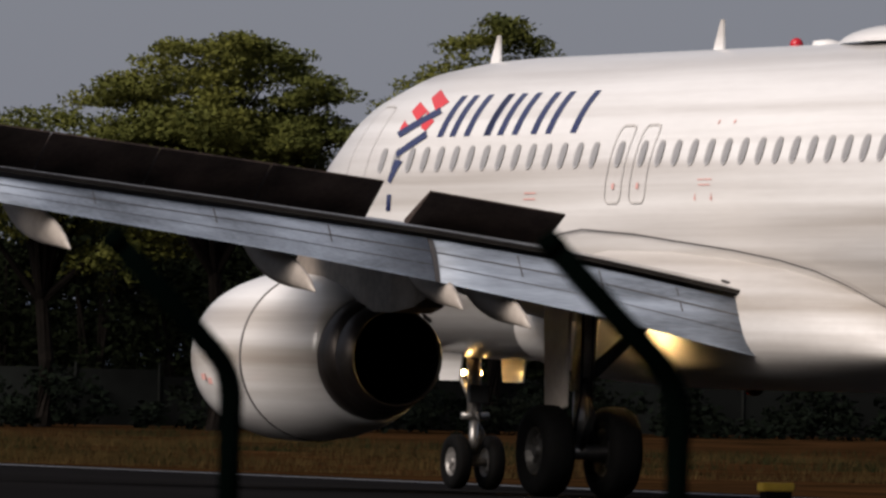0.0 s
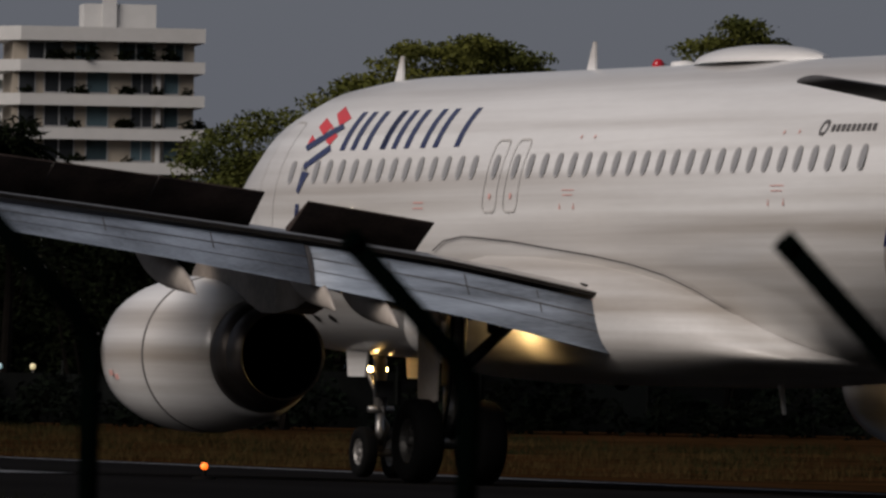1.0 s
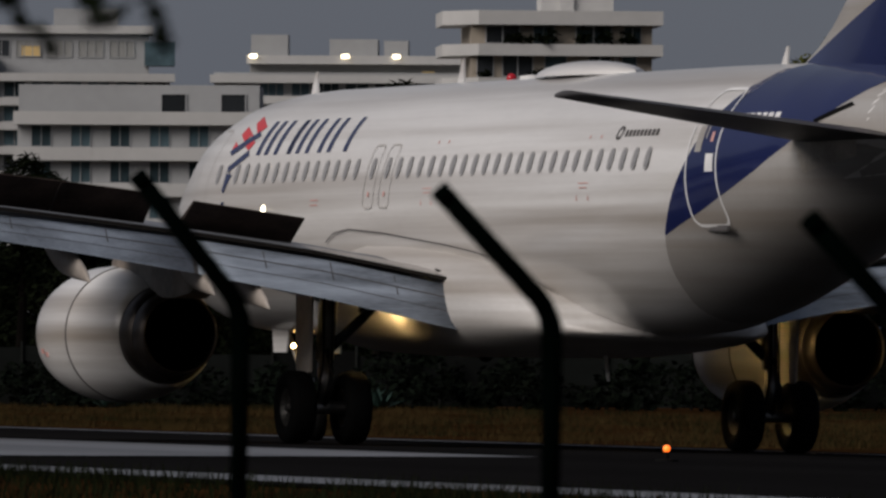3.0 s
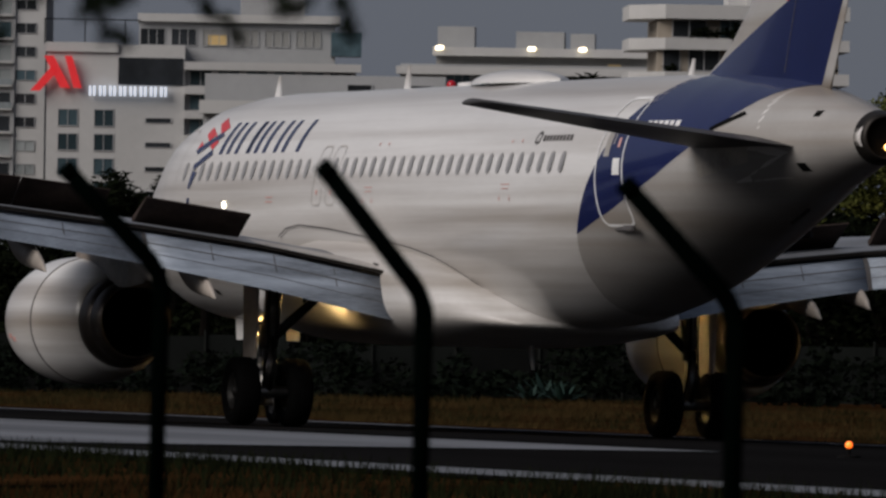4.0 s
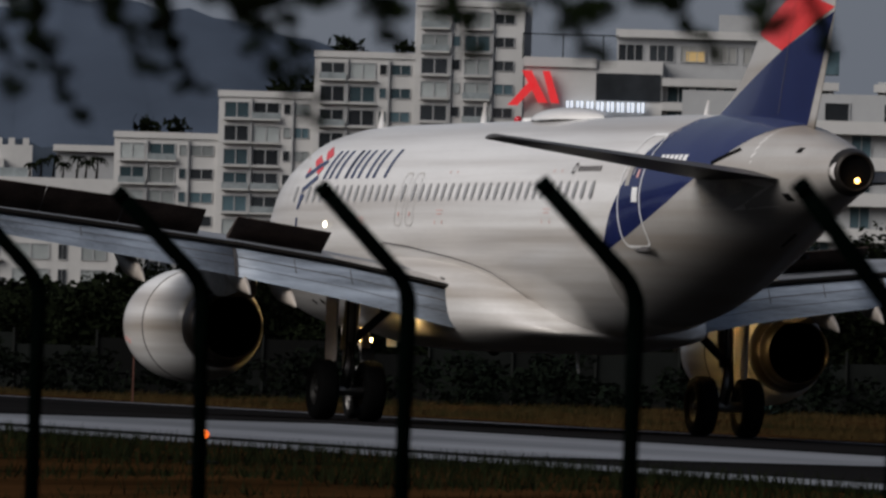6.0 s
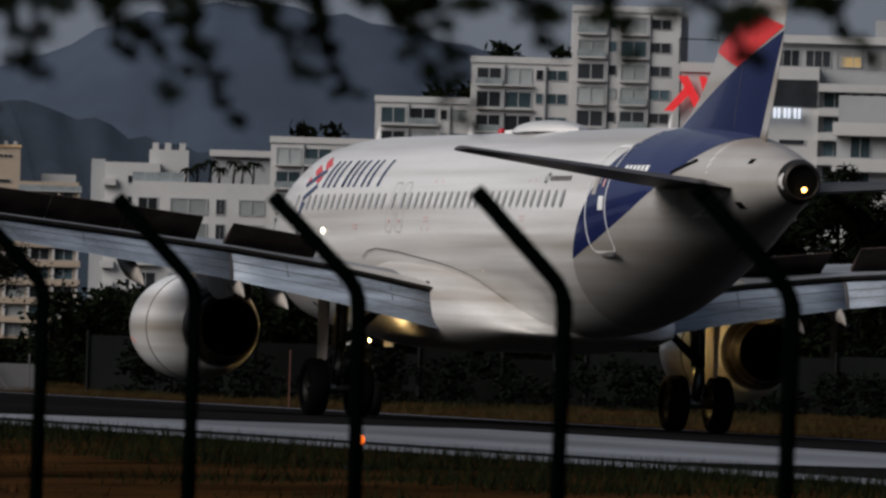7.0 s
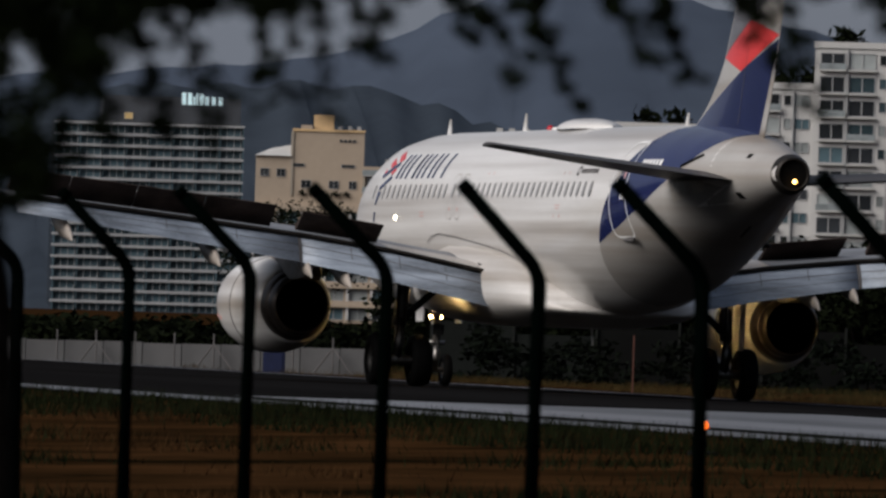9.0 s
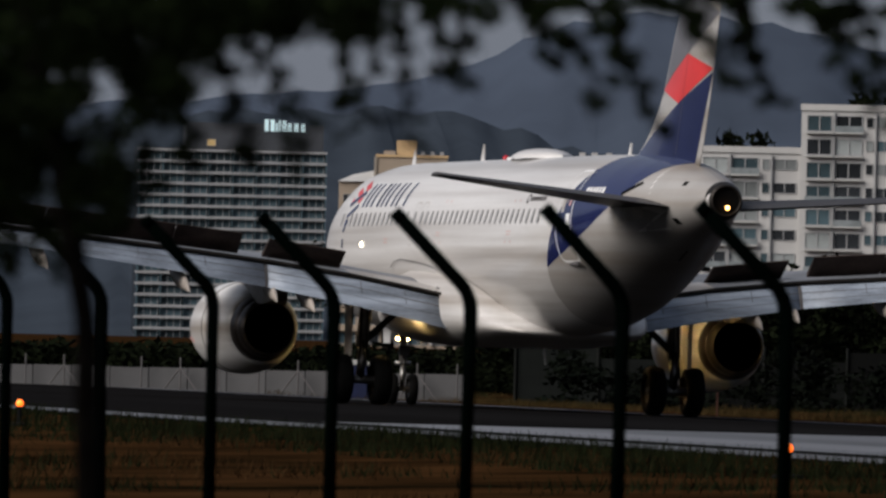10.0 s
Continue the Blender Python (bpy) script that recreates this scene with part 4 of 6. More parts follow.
def strip(x0, x1, y0, y1, lift, step=10.0):
    bm = bmesh.new()
    xs = sorted({x0, x1} | {p[0] for p in PROFILE if x0 < p[0] < x1})
    n = max(1, int((y1 - y0) / step))
    rows = [[bm.verts.new((x, y0 + (y1 - y0) * j / n, ground_z(x) + lift)) for j in range(n + 1)] for x in xs]
    for a, b in zip(rows, rows[1:]):
        for j in range(n):
            bm.faces.new((a[j], b[j], b[j + 1], a[j + 1]))
    return bm


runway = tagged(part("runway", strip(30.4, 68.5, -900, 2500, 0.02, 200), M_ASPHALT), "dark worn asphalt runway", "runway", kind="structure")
part("edge_line", strip(31.2, 33.4, -900, 2500, 0.03, 200), M_PAINTW, runway, "worn white edge line")
part("far_edge_line", strip(65.4, 66.4, -900, 2500, 0.03, 200), M_PAINTW, runway, "worn white edge line")
# one broad slanted mark
bm = bmesh.new()
rows = []
for i in range(13):
    u = i / 12
    x = 35.0 + 16.0 * u
    rows.append([bm.verts.new((x, 122.5 + 22.5 * u + (42.0 + 3.0 * u) * j / 6, ground_z(x) + 0.03)) for j in range(7)])
for a, b in zip(rows, rows[1:]):
    for j in range(6):
        bm.faces.new((a[j], b[j], b[j + 1], a[j + 1]))
part("slanted_mark", bm, M_PAINTW, runway, "broad worn white slanted runway marking")

# ---------------- fence posts ----------------


def fence_post(bend=45, knee=1.84, arm=0.382):
    p = empty("fence_post")
    bm = bmesh.new()
    pts = [(0, 0, -0.05), (0, 0, 1.0), (0, 0, knee)]
    for k in range(1, 5):
        a = radians(bend) * k / 4
        pts.append((-0.16 * (1 - math.cos(a)), 0, knee + 0.16 * math.sin(a)))
    d = Vector((-math.sin(radians(bend)), 0, math.cos(radians(bend))))
    e = Vector(pts[-1]) + d * arm
    pts.append(tuple(e))
    tube(bm, pts, [0.03] * 4 + [0.028] * (len(pts) - 4), 12)
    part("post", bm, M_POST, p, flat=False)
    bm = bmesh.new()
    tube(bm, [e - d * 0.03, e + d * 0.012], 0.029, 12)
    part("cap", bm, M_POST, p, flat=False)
    return tagged(p, "dark green steel fence post with a cranked top", "fence post", "fence posts")


first = None
for k in range(-2, 16):
    cot = 2.288 + 0.276 * k - 0.0012 * k * k
    z = lerp_table([(-9, -0.205), (0, -0.205), (1, -0.19), (2, -0.09), (4, 0.0), (30, 0.0)], k)[0]
    m = pose(10.1, 10.1 * cot, z, random.uniform(-0.6, 0.6), random.uniform(-0.6, 0.6), random.uniform(-4, 4))
    if k == 3:
        # one post is bent less, lower down
        fence_post(41, 1.82, 0.43).matrix_basis = m
    elif first is None:
        first = fence_post()
        first.matrix_basis = m
    else:
        copy_thing(first, m)
# ---------------- far setting ----------------


def at(az, dist, z=0.0):
    """A place by its heading from +y towards +x and its distance from the viewpoint."""
    return Vector((dist * math.sin(radians(az)), dist * math.cos(radians(az)), z))


FAR_Z = -0.35


def ridge(name, pts, dist, material, label, seed):
    rnd = random.Random(seed)
    bm = bmesh.new()
    rows = []
    n = 160
    a0, a1 = pts[0][0], pts[-1][0]
    for i in range(n + 1):
        az = a0 + (a1 - a0) * i / n
        el = lerp_table(pts, az)[0]
        top = EYE[2] + dist * math.tan(radians(el)) + rnd.uniform(-1, 1) * 1.6
        rows.append([bm.verts.new(at(az, dist - 900 * k, FAR_Z + (top - FAR_Z) * (1 - k) ** 1.4 + (rnd.uniform(-4, 4) if 0 < k < 1 else 0))) for k in (0, 0.15, 0.35, 0.6, 1)])
    for p, q in zip(rows, rows[1:]):
        for j in range(4):
            bm.faces.new((p[j], q[j], q[j + 1], p[j + 1]))
    return tagged(part(name, bm, material, flat=False), label, "hill", kind="structure")


ridge("backdrop", [(6, 0.7), (9, 0.95), (10.4, 1.1), (11.67, 1.185), (12.1, 1.24), (12.67, 1.33), (12.95, 1.48), (13.3, 1.6), (13.69, 1.66), (14.1, 1.62), (14.55, 1.56), (14.89, 1.47), (15.5, 1.2), (17, 0.7), (20, 0.3), (26, 0.2)], 4700, M_HILL, "mountain ridge with haze put into its blue-grey glow", 1)
ridge("backdrop", [(6, 0.6), (10, 0.95), (11.2, 1.07), (11.7, 1.11), (12.27, 1.13), (12.6, 1.12), (12.84, 1.08), (13.0, 1.05), (13.18, 0.97), (13.4, 0.94), (13.7, 0.88), (14.2, 0.75), (16, 0.4), (20, 0.2)], 3900, M_HILL2, "dark wooded foothill with haze put into its colour", 2)

# unseen ridge added behind the viewpoint to hold back low sky light
ridge("backdrop", [(95, 2.0), (130, 6.0), (165, 8.0), (200, 9.5), (235, 8.5), (270, 9.5), (300, 8.0), (330, 4.0), (350, 1.5)], 1600, M_BLOCKRIDGE, "unseen dark ridge added behind the viewpoint to block low sky", 3)

# ---------------- buildings ----------------
UNIT = {}


def unit_pane(material):
    """A unit pane, scaled when placed."""
    key = material.name
    if key not in UNIT:
        bm = bmesh.new()
        box(bm, -0.5, 0.5, -0.02, 0.1, 0, 1)
        bm.normal_update()
        me = bpy.data.meshes.new("window")
        bm.to_mesh(me)
        bm.free()
        me.materials.append(material)
        UNIT[key] = me
    return UNIT[key]


def unit_frame(kind):
    """A unit window frame with its bars, in one piece."""
    if kind not in UNIT:
        xs = {"one": [-0.5, -0.45, 0.45, 0.5], "two": [-0.5, -0.465, -0.02, 0.02, 0.465, 0.5],
              "three": [-0.5, -0.47, -0.18, -0.15, 0.15, 0.18, 0.47, 0.5]}[kind]
        zs = [0, 0.05, 0.95, 1.0]
        bm = bmesh.new()
        g = [[bm.verts.new((x, 0, z)) for z in zs] for x in xs]
        for i in range(len(xs) - 1):
            for j in range(3):
                if i % 2 == 0 or j != 1:
                    bm.faces.new((g[i][j], g[i + 1][j], g[i + 1][j + 1], g[i][j + 1]))
        r = bmesh.ops.extrude_face_region(bm, geom=list(bm.faces))
        for v in r["geom"]:
            if isinstance(v, bmesh.types.BMVert):
                v.co.y -= 0.1
        bmesh.ops.recalc_face_normals(bm, faces=bm.faces)
        me = bpy.data.meshes.new("window_frame")
        bm.to_mesh(me)
        bm.free()
        me.materials.append(M_STUCCO2)
        UNIT[kind] = me
    return UNIT[kind]


def place_window(b, x, y, z, w, h, material, kind="two", name="window"):
    ob = shared(name, unit_pane(material), b, Matrix.Translation((x, y, z)) @ Matrix.Diagonal((w, 1, h, 1)))
    shared("window_frame", unit_frame(kind), ob, Matrix.Translation((0, -0.021, 0)))
    return ob


def house(name, label, az, dist, yaw=0.0):
    b = empty(name, Matrix.Translation(at(az, dist, FAR_Z)) @ pose(0, 0, 0, 0, 0, -az + yaw))
    return tagged(b, label, "building")


def mass(b, x0, x1, y0, y1, z0, z1, material, name="wall", label=""):
    bm = bmesh.new()
    box(bm, x0, x1, y0, y1, z0, z1)
    return part(name, bm, material, b, label)


def plant(b, x, y, z, r, rnd):
    bm = bmesh.new()
    for _ in range(26):
        p = Vector((rnd.gauss(0, r * 0.45), rnd.gauss(0, r * 0.28), abs(rnd.gauss(r * 0.5, r * 0.32))))
        d = Vector((rnd.uniform(-1, 1), rnd.uniform(-1, 1), rnd.uniform(-0.3, 1))).normalized() * r * 0.55
        e = Vector((rnd.uniform(-1, 1), rnd.uniform(-1, 1), rnd.uniform(-1, 1))).normalized() * r * 0.22
        bm.faces.new([bm.verts.new(p + q) for q in (-d, e, d, -e)])
    tube(bm, [(-0.95 * r, 0, 0.45 * r), (0, 0, 0.4 * r), (0.95 * r, 0, 0.45 * r)], 0.06 * r, 4)
    tube(bm, [(0, 0, 0), (0, 0, 1.1 * r)], 0.06 * r, 4)
    ob = part("balcony_plant", bm, M_LEAFD, b)
    ob.matrix_basis = Matrix.Translation((x, y, z))


M_RAILGLASS = mat("balcony_glass", (0.25, 0.28, 0.29), 0.2, 0, 0.3, 0.5, 2)
rnd = random.Random(7)

# white condominium with deep wrap-round balconies
A = house("apartment_building", "white stucco condominium with deep planted balconies", 19.44, 1000, 4)
A.scale = (0.957, 1, 1)
mass(A, -7.5, 9.2, 1.5, 16, 0, 31.0, M_BEIGEWALL, label="cream stucco wall darkened for the shade behind the balconies")
for i in range(11):
    z = 28.25 - 2.97 * i
    bm = bmesh.new()
    prof = [(-10.0, 4.2), (-6.9, 0), (10.1, 0), (10.1, 14), (-10.0, 14)]
    loft(bm, [[(x, y, z - 1.02) for x, y in prof], [(x, y, z) for x, y in prof]])
    part("balcony", bm, M_STUCCO, A, "white balcony parapet")
    if i > 7:
        continue
    for x, w, m, k in ((-6.2, 1.6, M_BDARK, "one"), (-3.2, 2.9, M_BDARK, "two"), (0.3, 2.1, M_BGLASS, "one"), (4.4, 2.0, M_BDARK if i < 2 else M_BGLASS, "two"), (7.1, 1.4, M_BGLASS, "one")):
        place_window(A, x, 1.5, z - 2.9, w, 2.25, m, k)
    mass(A, 5.7, 6.1, 0.9, 1.5, z - 2.97, z - 1.02, M_STUCCO, "pier")
    for _ in range(13):
        plant(A, rnd.choice((-6.5, -5.6, -2, -1.2, 2.2, 3.0, 5.8, 8.8, 9.6)) + rnd.uniform(-0.3, 0.3), 0.5, z - 2.97, rnd.uniform(0.45, 0.8), rnd)
bm = bmesh.new()
prof = [(-10.0, 4.2), (-6.9, 0), (10.1, 0), (10.1, 14), (-10.0, 14)]
loft(bm, [[(x, y, 29.95) for x, y in prof], [(x, y, 31.2) for x, y in prof]])
part("roof", bm, M_STUCCO, A, "white flat roof with a thick edge")
mass(A, -0.8, 5.9, 5, 11, 31.1, 33.4, M_STUCCO, "roof_house")
mass(A, 0.9, 2.2, 4.6, 5, 31.1, 33.9, M_STUCCO, "stair_tower")
for _ in range(9):
    plant(A, rnd.uniform(-6.5, 9.5), 0.6, 28.3, rnd.uniform(0.6, 1.0), rnd)
for x, w, m in ((-4.6, 3.2, M_BDARK), (-0.8, 2.0, M_BGLASS), (3.8, 3.4, M_BGLASS), (7.4, 1.6, M_BGLASS)):
    place_window(A, x, 1.5, 28.3, w, 1.6, m, "two")

# long white block with terraces and three roof floodlights
B = house("apartment_building", "long white terraced apartment block with lit roof", 18.33, 1600, -3)
mass(B, -17, 24, 3, 20, 0, 39.8, M_STUCCO2)
mass(B, -12.4, 22, 2, 14, 41.0, 42.2, M_STUCCO, "roof")
mass(B, -12.0, 22, 4, 14, 38, 41.0, M_RECESS, "penthouse")
for i in range(14):
    z = 39.4 - 2.95 * i
    mass(B, -17.4 if i == 0 else -15.5, 24, 0, 4, z - 1.1, z, M_STUCCO, "balcony")
    for j in range(9):
        if i < 9:
            place_window(B, -13 + 4.1 * j + rnd.uniform(-0.3, 0.3), 3.0, z - 2.95, rnd.choice((2.6, 3.4, 3.4)), 1.9, rnd.choice((M_BGLASS, M_BDARK, M_BGLASS, M_RECESS)), rnd.choice(("two", "three")))
for x0, x1, z1 in ((-11.9, -6.7, 45.2), (-0.8, 6.0, 44.6), (6.9, 10.3, 44.4)):
    mass(B, x0, x1, 5, 10, 42.2, z1, M_STUCCO2, "roof_house")
for x in (-11.4, 1.6, 8.8):
    bm = bmesh.new()
    box(bm, -0.55, 0.55, -0.3, 0.1, -0.28, 0.28, 0.1)
    fl = part("floodlight", bm, M_FLOOD, B, "lit warm white floodlight")
    fl.matrix_basis = Matrix.Translation((x, 1.8, 42.1))
place_window(B, 13.2, 3.95, 38.6, 2.0, 1.6, M_WARMWIN, "one")

# low block in front of it
C = house("apartment_building", "low grey-white block with teal glazed balconies", 17.70, 950, -2)
mass(C, -16, 4.1, 1.2, 14, 0, 20.4, M_STUCCO2)
mass(C, -16, 4.2, 3, 14, 20.4, 23.4, M_STUCCO2, "roof_house")
for i in range(7):
    z = 21.1 - 3.0 * i
    mass(C, -16.3, 4.4, 0, 1.4, z - 1.1, z, M_STUCCO, "balcony")
    for j in range(6):
        place_window(C, -14 + 3.3 * j, 1.2, z - 3.0, 1.7, 1.9, M_BGLASS, "two")
for x in (-3.0, 2.0):
    place_window(C, x, 3.0, 20.9, 2.2, 1.8, M_BDARK, "one")
S = house("apartment_building", "small white stepped block with planted balconies", 18.25, 1010, 6)
for i in range(7):
    z = 22.6 - 2.9 * i
    x0 = -3.6 + (1.8 if i == 0 else 0.9 if i == 1 else -1.2 if i == 2 else -2.0)
    mass(S, x0, 5, 0, 8, z - 1.3, z, M_STUCCO, "balcony")
    mass(S, x0 + 1.5, 5, 1.5, 8, z - 2.9, z - 1.3, M_RECESS)
    for _ in range(3):
        plant(S, x0 + rnd.uniform(0.3, 4), 0.5, z - 2.9, 0.5, rnd)

mass(S, -3, 5, 2, 8, 0, 4, M_RECESS)
# stepped apartment tower, four bays rising to one side
E1 = house("apartment_building", "tall white stepped apartment tower with many windows", 14.917, 1450, 0)
STEPS = [(-26, -12.8, 26.5, 2.0), (-12.8, -0.7, 32.1, 1.2), (-0.7, 12.1, 37.5, 0.6), (12.1, 25.9, 44.4, 0.0)]
for x0, x1, top, y in STEPS:
    mass(E1, x0, x1, y + 0.5, 18, 0, top, M_STUCCO)
    mass(E1, x0 - 0.15, x1, y + 0.3, y + 0.9, top - 0.1, top + 0.7, M_STUCCO, "parapet")
    columns, x = [], x0 + 0.7
    for w in itertools.cycle((3.5, 1.0, 3.3, 2.6) if top > 40 else (3.2, 3.4, 0.9, 3.0)):
        w = min(w, x1 - 0.5 - x)
        if w < 0.8:
            break
        columns.append((x, w))
        x += w + 0.5
    z = top - 2.6
    while z > 4:
        for x, w in columns:
            m = rnd.choice((M_BDARK, M_BDARK, M_CURTAIN, M_CURTAIN, M_BGLASS))
            tall = w > 3.1
            place_window(E1, x + w / 2, y + 0.5, z - (0.2 if tall else -0.4), w, 2.1 if tall else 1.35, m if rnd.random() > 0.012 else M_WARMWIN, "two" if w > 1.2 else "one")
            if tall:
                mass(E1, x - 0.1, x + w + 0.1, y - 0.25, y + 0.5, z - 0.45, z - 0.25, M_STUCCO, "balcony_slab")
                if rnd.random() < 0.45:
                    mass(E1, x - 0.1, x + w + 0.1, y - 0.25, y - 0.17, z - 0.25, z + 0.55, M_RAILGLASS, "railing")
        z -= 3.0
    for x, w in columns[1::2]:
        mass(E1, x - 0.3, x - 0.12, y + 0.1, y + 0.5, 0, top - 0.3, M_STUCCO2, "downpipe")
    for k in range(3):
        if top < 44:
            plant(E1, rnd.uniform(x0 + 3, x1), y + 3, top + 0.5, 1.8, rnd)
mass(E1, 25.9, 26.9, 2, 14, 0, 44.6, M_STUCCO2, "side_wall")

# hotel with the lit red mark
D = house("hotel", "white hotel block with a lit red and white roof sign", 16.70, 1418, 0)
mass(D, -18.6, -1.4, 1.0, 16, 0, 37.2, M_STUCCO)
mass(D, -18.8, -9.7, 0.6, 4, 36.2, 37.4, M_STUCCO, "parapet")
# dark panel proud of the wall, painted in for the shaded recess
mass(D, -9.7, -1.6, 0.85, 1.2, 32.2, 35.6, M_BDARK, "dark_recess")
mass(D, -7.2, 17.4, 6, 18, 30, 41.0, M_STUCCO2, "penthouse")
mass(D, 5.5, 13.5, 8, 16, 41, 43.5, M_STUCCO2, "roof_house")
mass(D, -7.4, 18.0, 5, 18, 40.3, 41.3, M_STUCCO, "roof")
mass(D, -1.4, 20.0, 2, 16, 0, 35.0, M_STUCCO2)
for i in range(12):
    z = 35.2 - 3.05 * i
    mass(D, -1.4, 20.6, 0, 3, z - 1.0, z, M_STUCCO, "balcony")
    for j in range(6):
        if i < 9:
            place_window(D, 0.6 + 3.5 * j, 2.0, z - 3.0, 2.8, 2.0, M_BGLASS if rnd.random() < 0.7 else M_BDARK, "two")
    for x in (-15.9, -11.4):
        if 1 < i < 11:
            place_window(D, x, 1.0, z - 2.2, 2.5, 2.2, M_BGLASS, "two")
    if 1 < i < 10:
        place_window(D, -4.6, 1.0, z - 1.6, 3.4, 0.6, M_BDARK, "one")
for j in range(6):
    place_window(D, -5.5 + 3.9 * j, 6.0, 37.3, 3.2, 2.2, rnd.choice((M_BGLASS, M_BDARK, M_RECESS)), "three")
place_window(D, 2.6, 5.9, 37.4, 2.6, 1.4, M_WARMWIN, "one")
mass(D, 16.8, 20.6, 0.5, 6, 36.2, 39.2, M_BGLASS, "glass_balcony")
# the mark: three slanted red bars; the name: a row of white blocks
for pts in ([(-20.2, 31.7), (-18.6, 31.7), (-15.6, 34.2), (-16.6, 34.9)], [(-18.0, 36.1), (-16.4, 36.1), (-13.6, 32.1), (-15.2, 32.1)], [(-14.9 - 2.9 + 3.2, 36.1), (-13.4, 36.1), (-11.5 - 0.2, 32.1), (-13.1, 32.1)]):
    bm = bmesh.new()
    loft(bm, [[(-20.2 + 0.76 * (x + 20.2), y, z) for x, z in pts] for y in (-0.2, 0.3)])
    part("sign_bar", bm, M_SIGNRED, D, "slanted red lit sign bar").matrix_basis = Matrix.Translation((-0.45, 0, -0.45))
for i in range(8):
    bm = bmesh.new()
    x = -13.3 + i * 1.27
    for a, b in ((0.0, 0.26), (0.52, 0.78)):
        box(bm, x + a, x + b, -0.1, 0.3, 30.75, 32.0)
    part("sign_block", bm, M_SIGNWHITE, D, "white lit sign block")
for x in (-19, -14, -9):
    mass(D, x, x + 0.15, 1.1, 1.3, 37.2, 40.4, M_BDARK, "mast")
mass(D, -19, -7, 1.1, 1.2, 40.2, 40.35, M_BDARK, "roof_rail")

# lower white blocks
F1 = house("apartment_building", "low white block with wide windows and a palm terrace", 13.44, 1500, 0)
mass(F1, -6.3, 16, 1, 14, 0, 21.6, M_STUCCO)
for i in range(6):
    z = 18.0 - 3.3 * i
    for x, w, m in ((-4.2, 2.6, M_BDARK), (1.2, 5.0, M_CURTAIN), (5.4, 1.2, M_BDARK), (9.5, 3.4, M_CURTAIN)):
        place_window(F1, x, 1.0, z - 0.6, w, 2.1, m, "two")
    mass(F1, -6.6, -2.6, 0, 1.0, z - 0.9, z - 0.6, M_STUCCO, "balcony_slab")
mass(F1, -6.3, 0.5, 2, 2.1, 21.6, 22.8, M_RAILGLASS, "railing")
F2 = house("apartment_building", "narrow pale grey block with small balconies", 13.15, 1650, 0)
mass(F2, -2.6, 5.4, 1, 12, 0, 26.2, M_STUCCO)
mass(F2, -4.6, -2.6, 3, 12, 0, 26.6, M_STUCCO2, "side_wall")
mass(F2, 3.8, 9.5, 3, 12, 0, 28.2, M_STUCCO, "stair_tower")
for x in (4.2, 6.0, 8.1):
    mass(F2, x, x + 0.9, 3, 5, 28.2, 29.2, M_STUCCO, "chimney")
for i in range(8):
    z = 23.2 - 3.0 * i
    mass(F2, -3.0, -1.0, 0, 1.0, z - 0.4, z + 0.6, M_STUCCO, "balcony")
    for x in (1.2, 3.4):
        place_window(F2, x, 1.0, z, 0.9, 1.1, M_BDARK, "one")
F3 = house("apartment_building", "grey flat-roofed block behind palms", 13.78, 1750, 0)
mass(F3, -5.5, 12, 1, 12, 0, 29.0, M_STUCCO2)
mass(F3, -6.0, 12.5, 0, 13, 29.0, 30.0, M_STUCCO, "roof")


def palm(b, x, y, z, h, rnd):
    p = new("palm")
    p.parent = b
    p.matrix_basis = Matrix.Translation((x, y, z))
    bm = bmesh.new()
    tube(bm, [(0, 0, 0), (0.1, 0, h * 0.5), (0.15, 0, h)], [0.18, 0.13, 0.1], 7)
    part("trunk", bm, M_BARK, p)
    bm = bmesh.new()
    for k in range(15):
        a, ln = 2 * math.pi * k / 15 + rnd.uniform(-0.2, 0.2), rnd.uniform(1.2, 1.7)
        up = rnd.uniform(0.1, 0.9)
        prev = None
        for i in range(6):
            u = i / 5
            c = Vector((0.15 + math.cos(a) * ln * u, math.sin(a) * ln * u, h + up * u * ln - 1.25 * u * u * ln * 0.9))
            w = 0.2 * math.sin(math.pi * (0.15 + 0.8 * u))
            n = Vector((-math.sin(a), math.cos(a), -0.4)) * w
            cur = (bm.verts.new(c + n), bm.verts.new(c - n))
            if prev:
                bm.faces.new((prev[0], prev[1], cur[1], cur[0]))
            prev = cur
    part("fronds", bm, M_LEAFD, p)


for i in range(7):
    palm(F1, 0.5 + 1.55 * i + rnd.uniform(-0.3, 0.3), 5, 21.6, rnd.uniform(1.6, 2.9), rnd)

# beige apartment house with a tower
G = house("apartment_building", "beige stucco apartment house with a water tower", 12.47, 1800, 0)
mass(G, -6.2, 5.1, 1, 14, 0, 30.4, M_BEIGE)
mass(G, -3.0, 0.2, 4, 8, 30.4, 32.9, M_YELLOWISH, "water_tower")
mass(G, -12.0, -6.2, 1, 14, 0, 26.2, M_BEIGE)
mass(G, -5.0, -3.2, 2, 8, 30.4, 31.2, M_BEIGE, "parapet")
mass(G, 5.1, 14.5, 1, 14, 0, 24.9, M_BEIGE)
mass(G, 8.5, 14.0, 5, 12, 24.9, 26.2, M_STUCCO2, "roof_house")
bm = bmesh.new()
loft(bm, [[(-12.2, 0.5, 26.2), (-6.4, 0.5, 26.2), (-6.4, 8, 26.2), (-12.2, 8, 26.2)], [(-9.6, 4, 27.4), (-6.4, 3, 28.0), (-6.4, 5, 28.0), (-9.6, 5, 27.4)]])
part("awning", bm, M_STUCCO, G, "white tented roof awning")
for k in range(4):
    place_window(G, 1.4 + 0.7 * k, 1.0, 28.6, 0.5, 0.45, M_BDARK, "one")
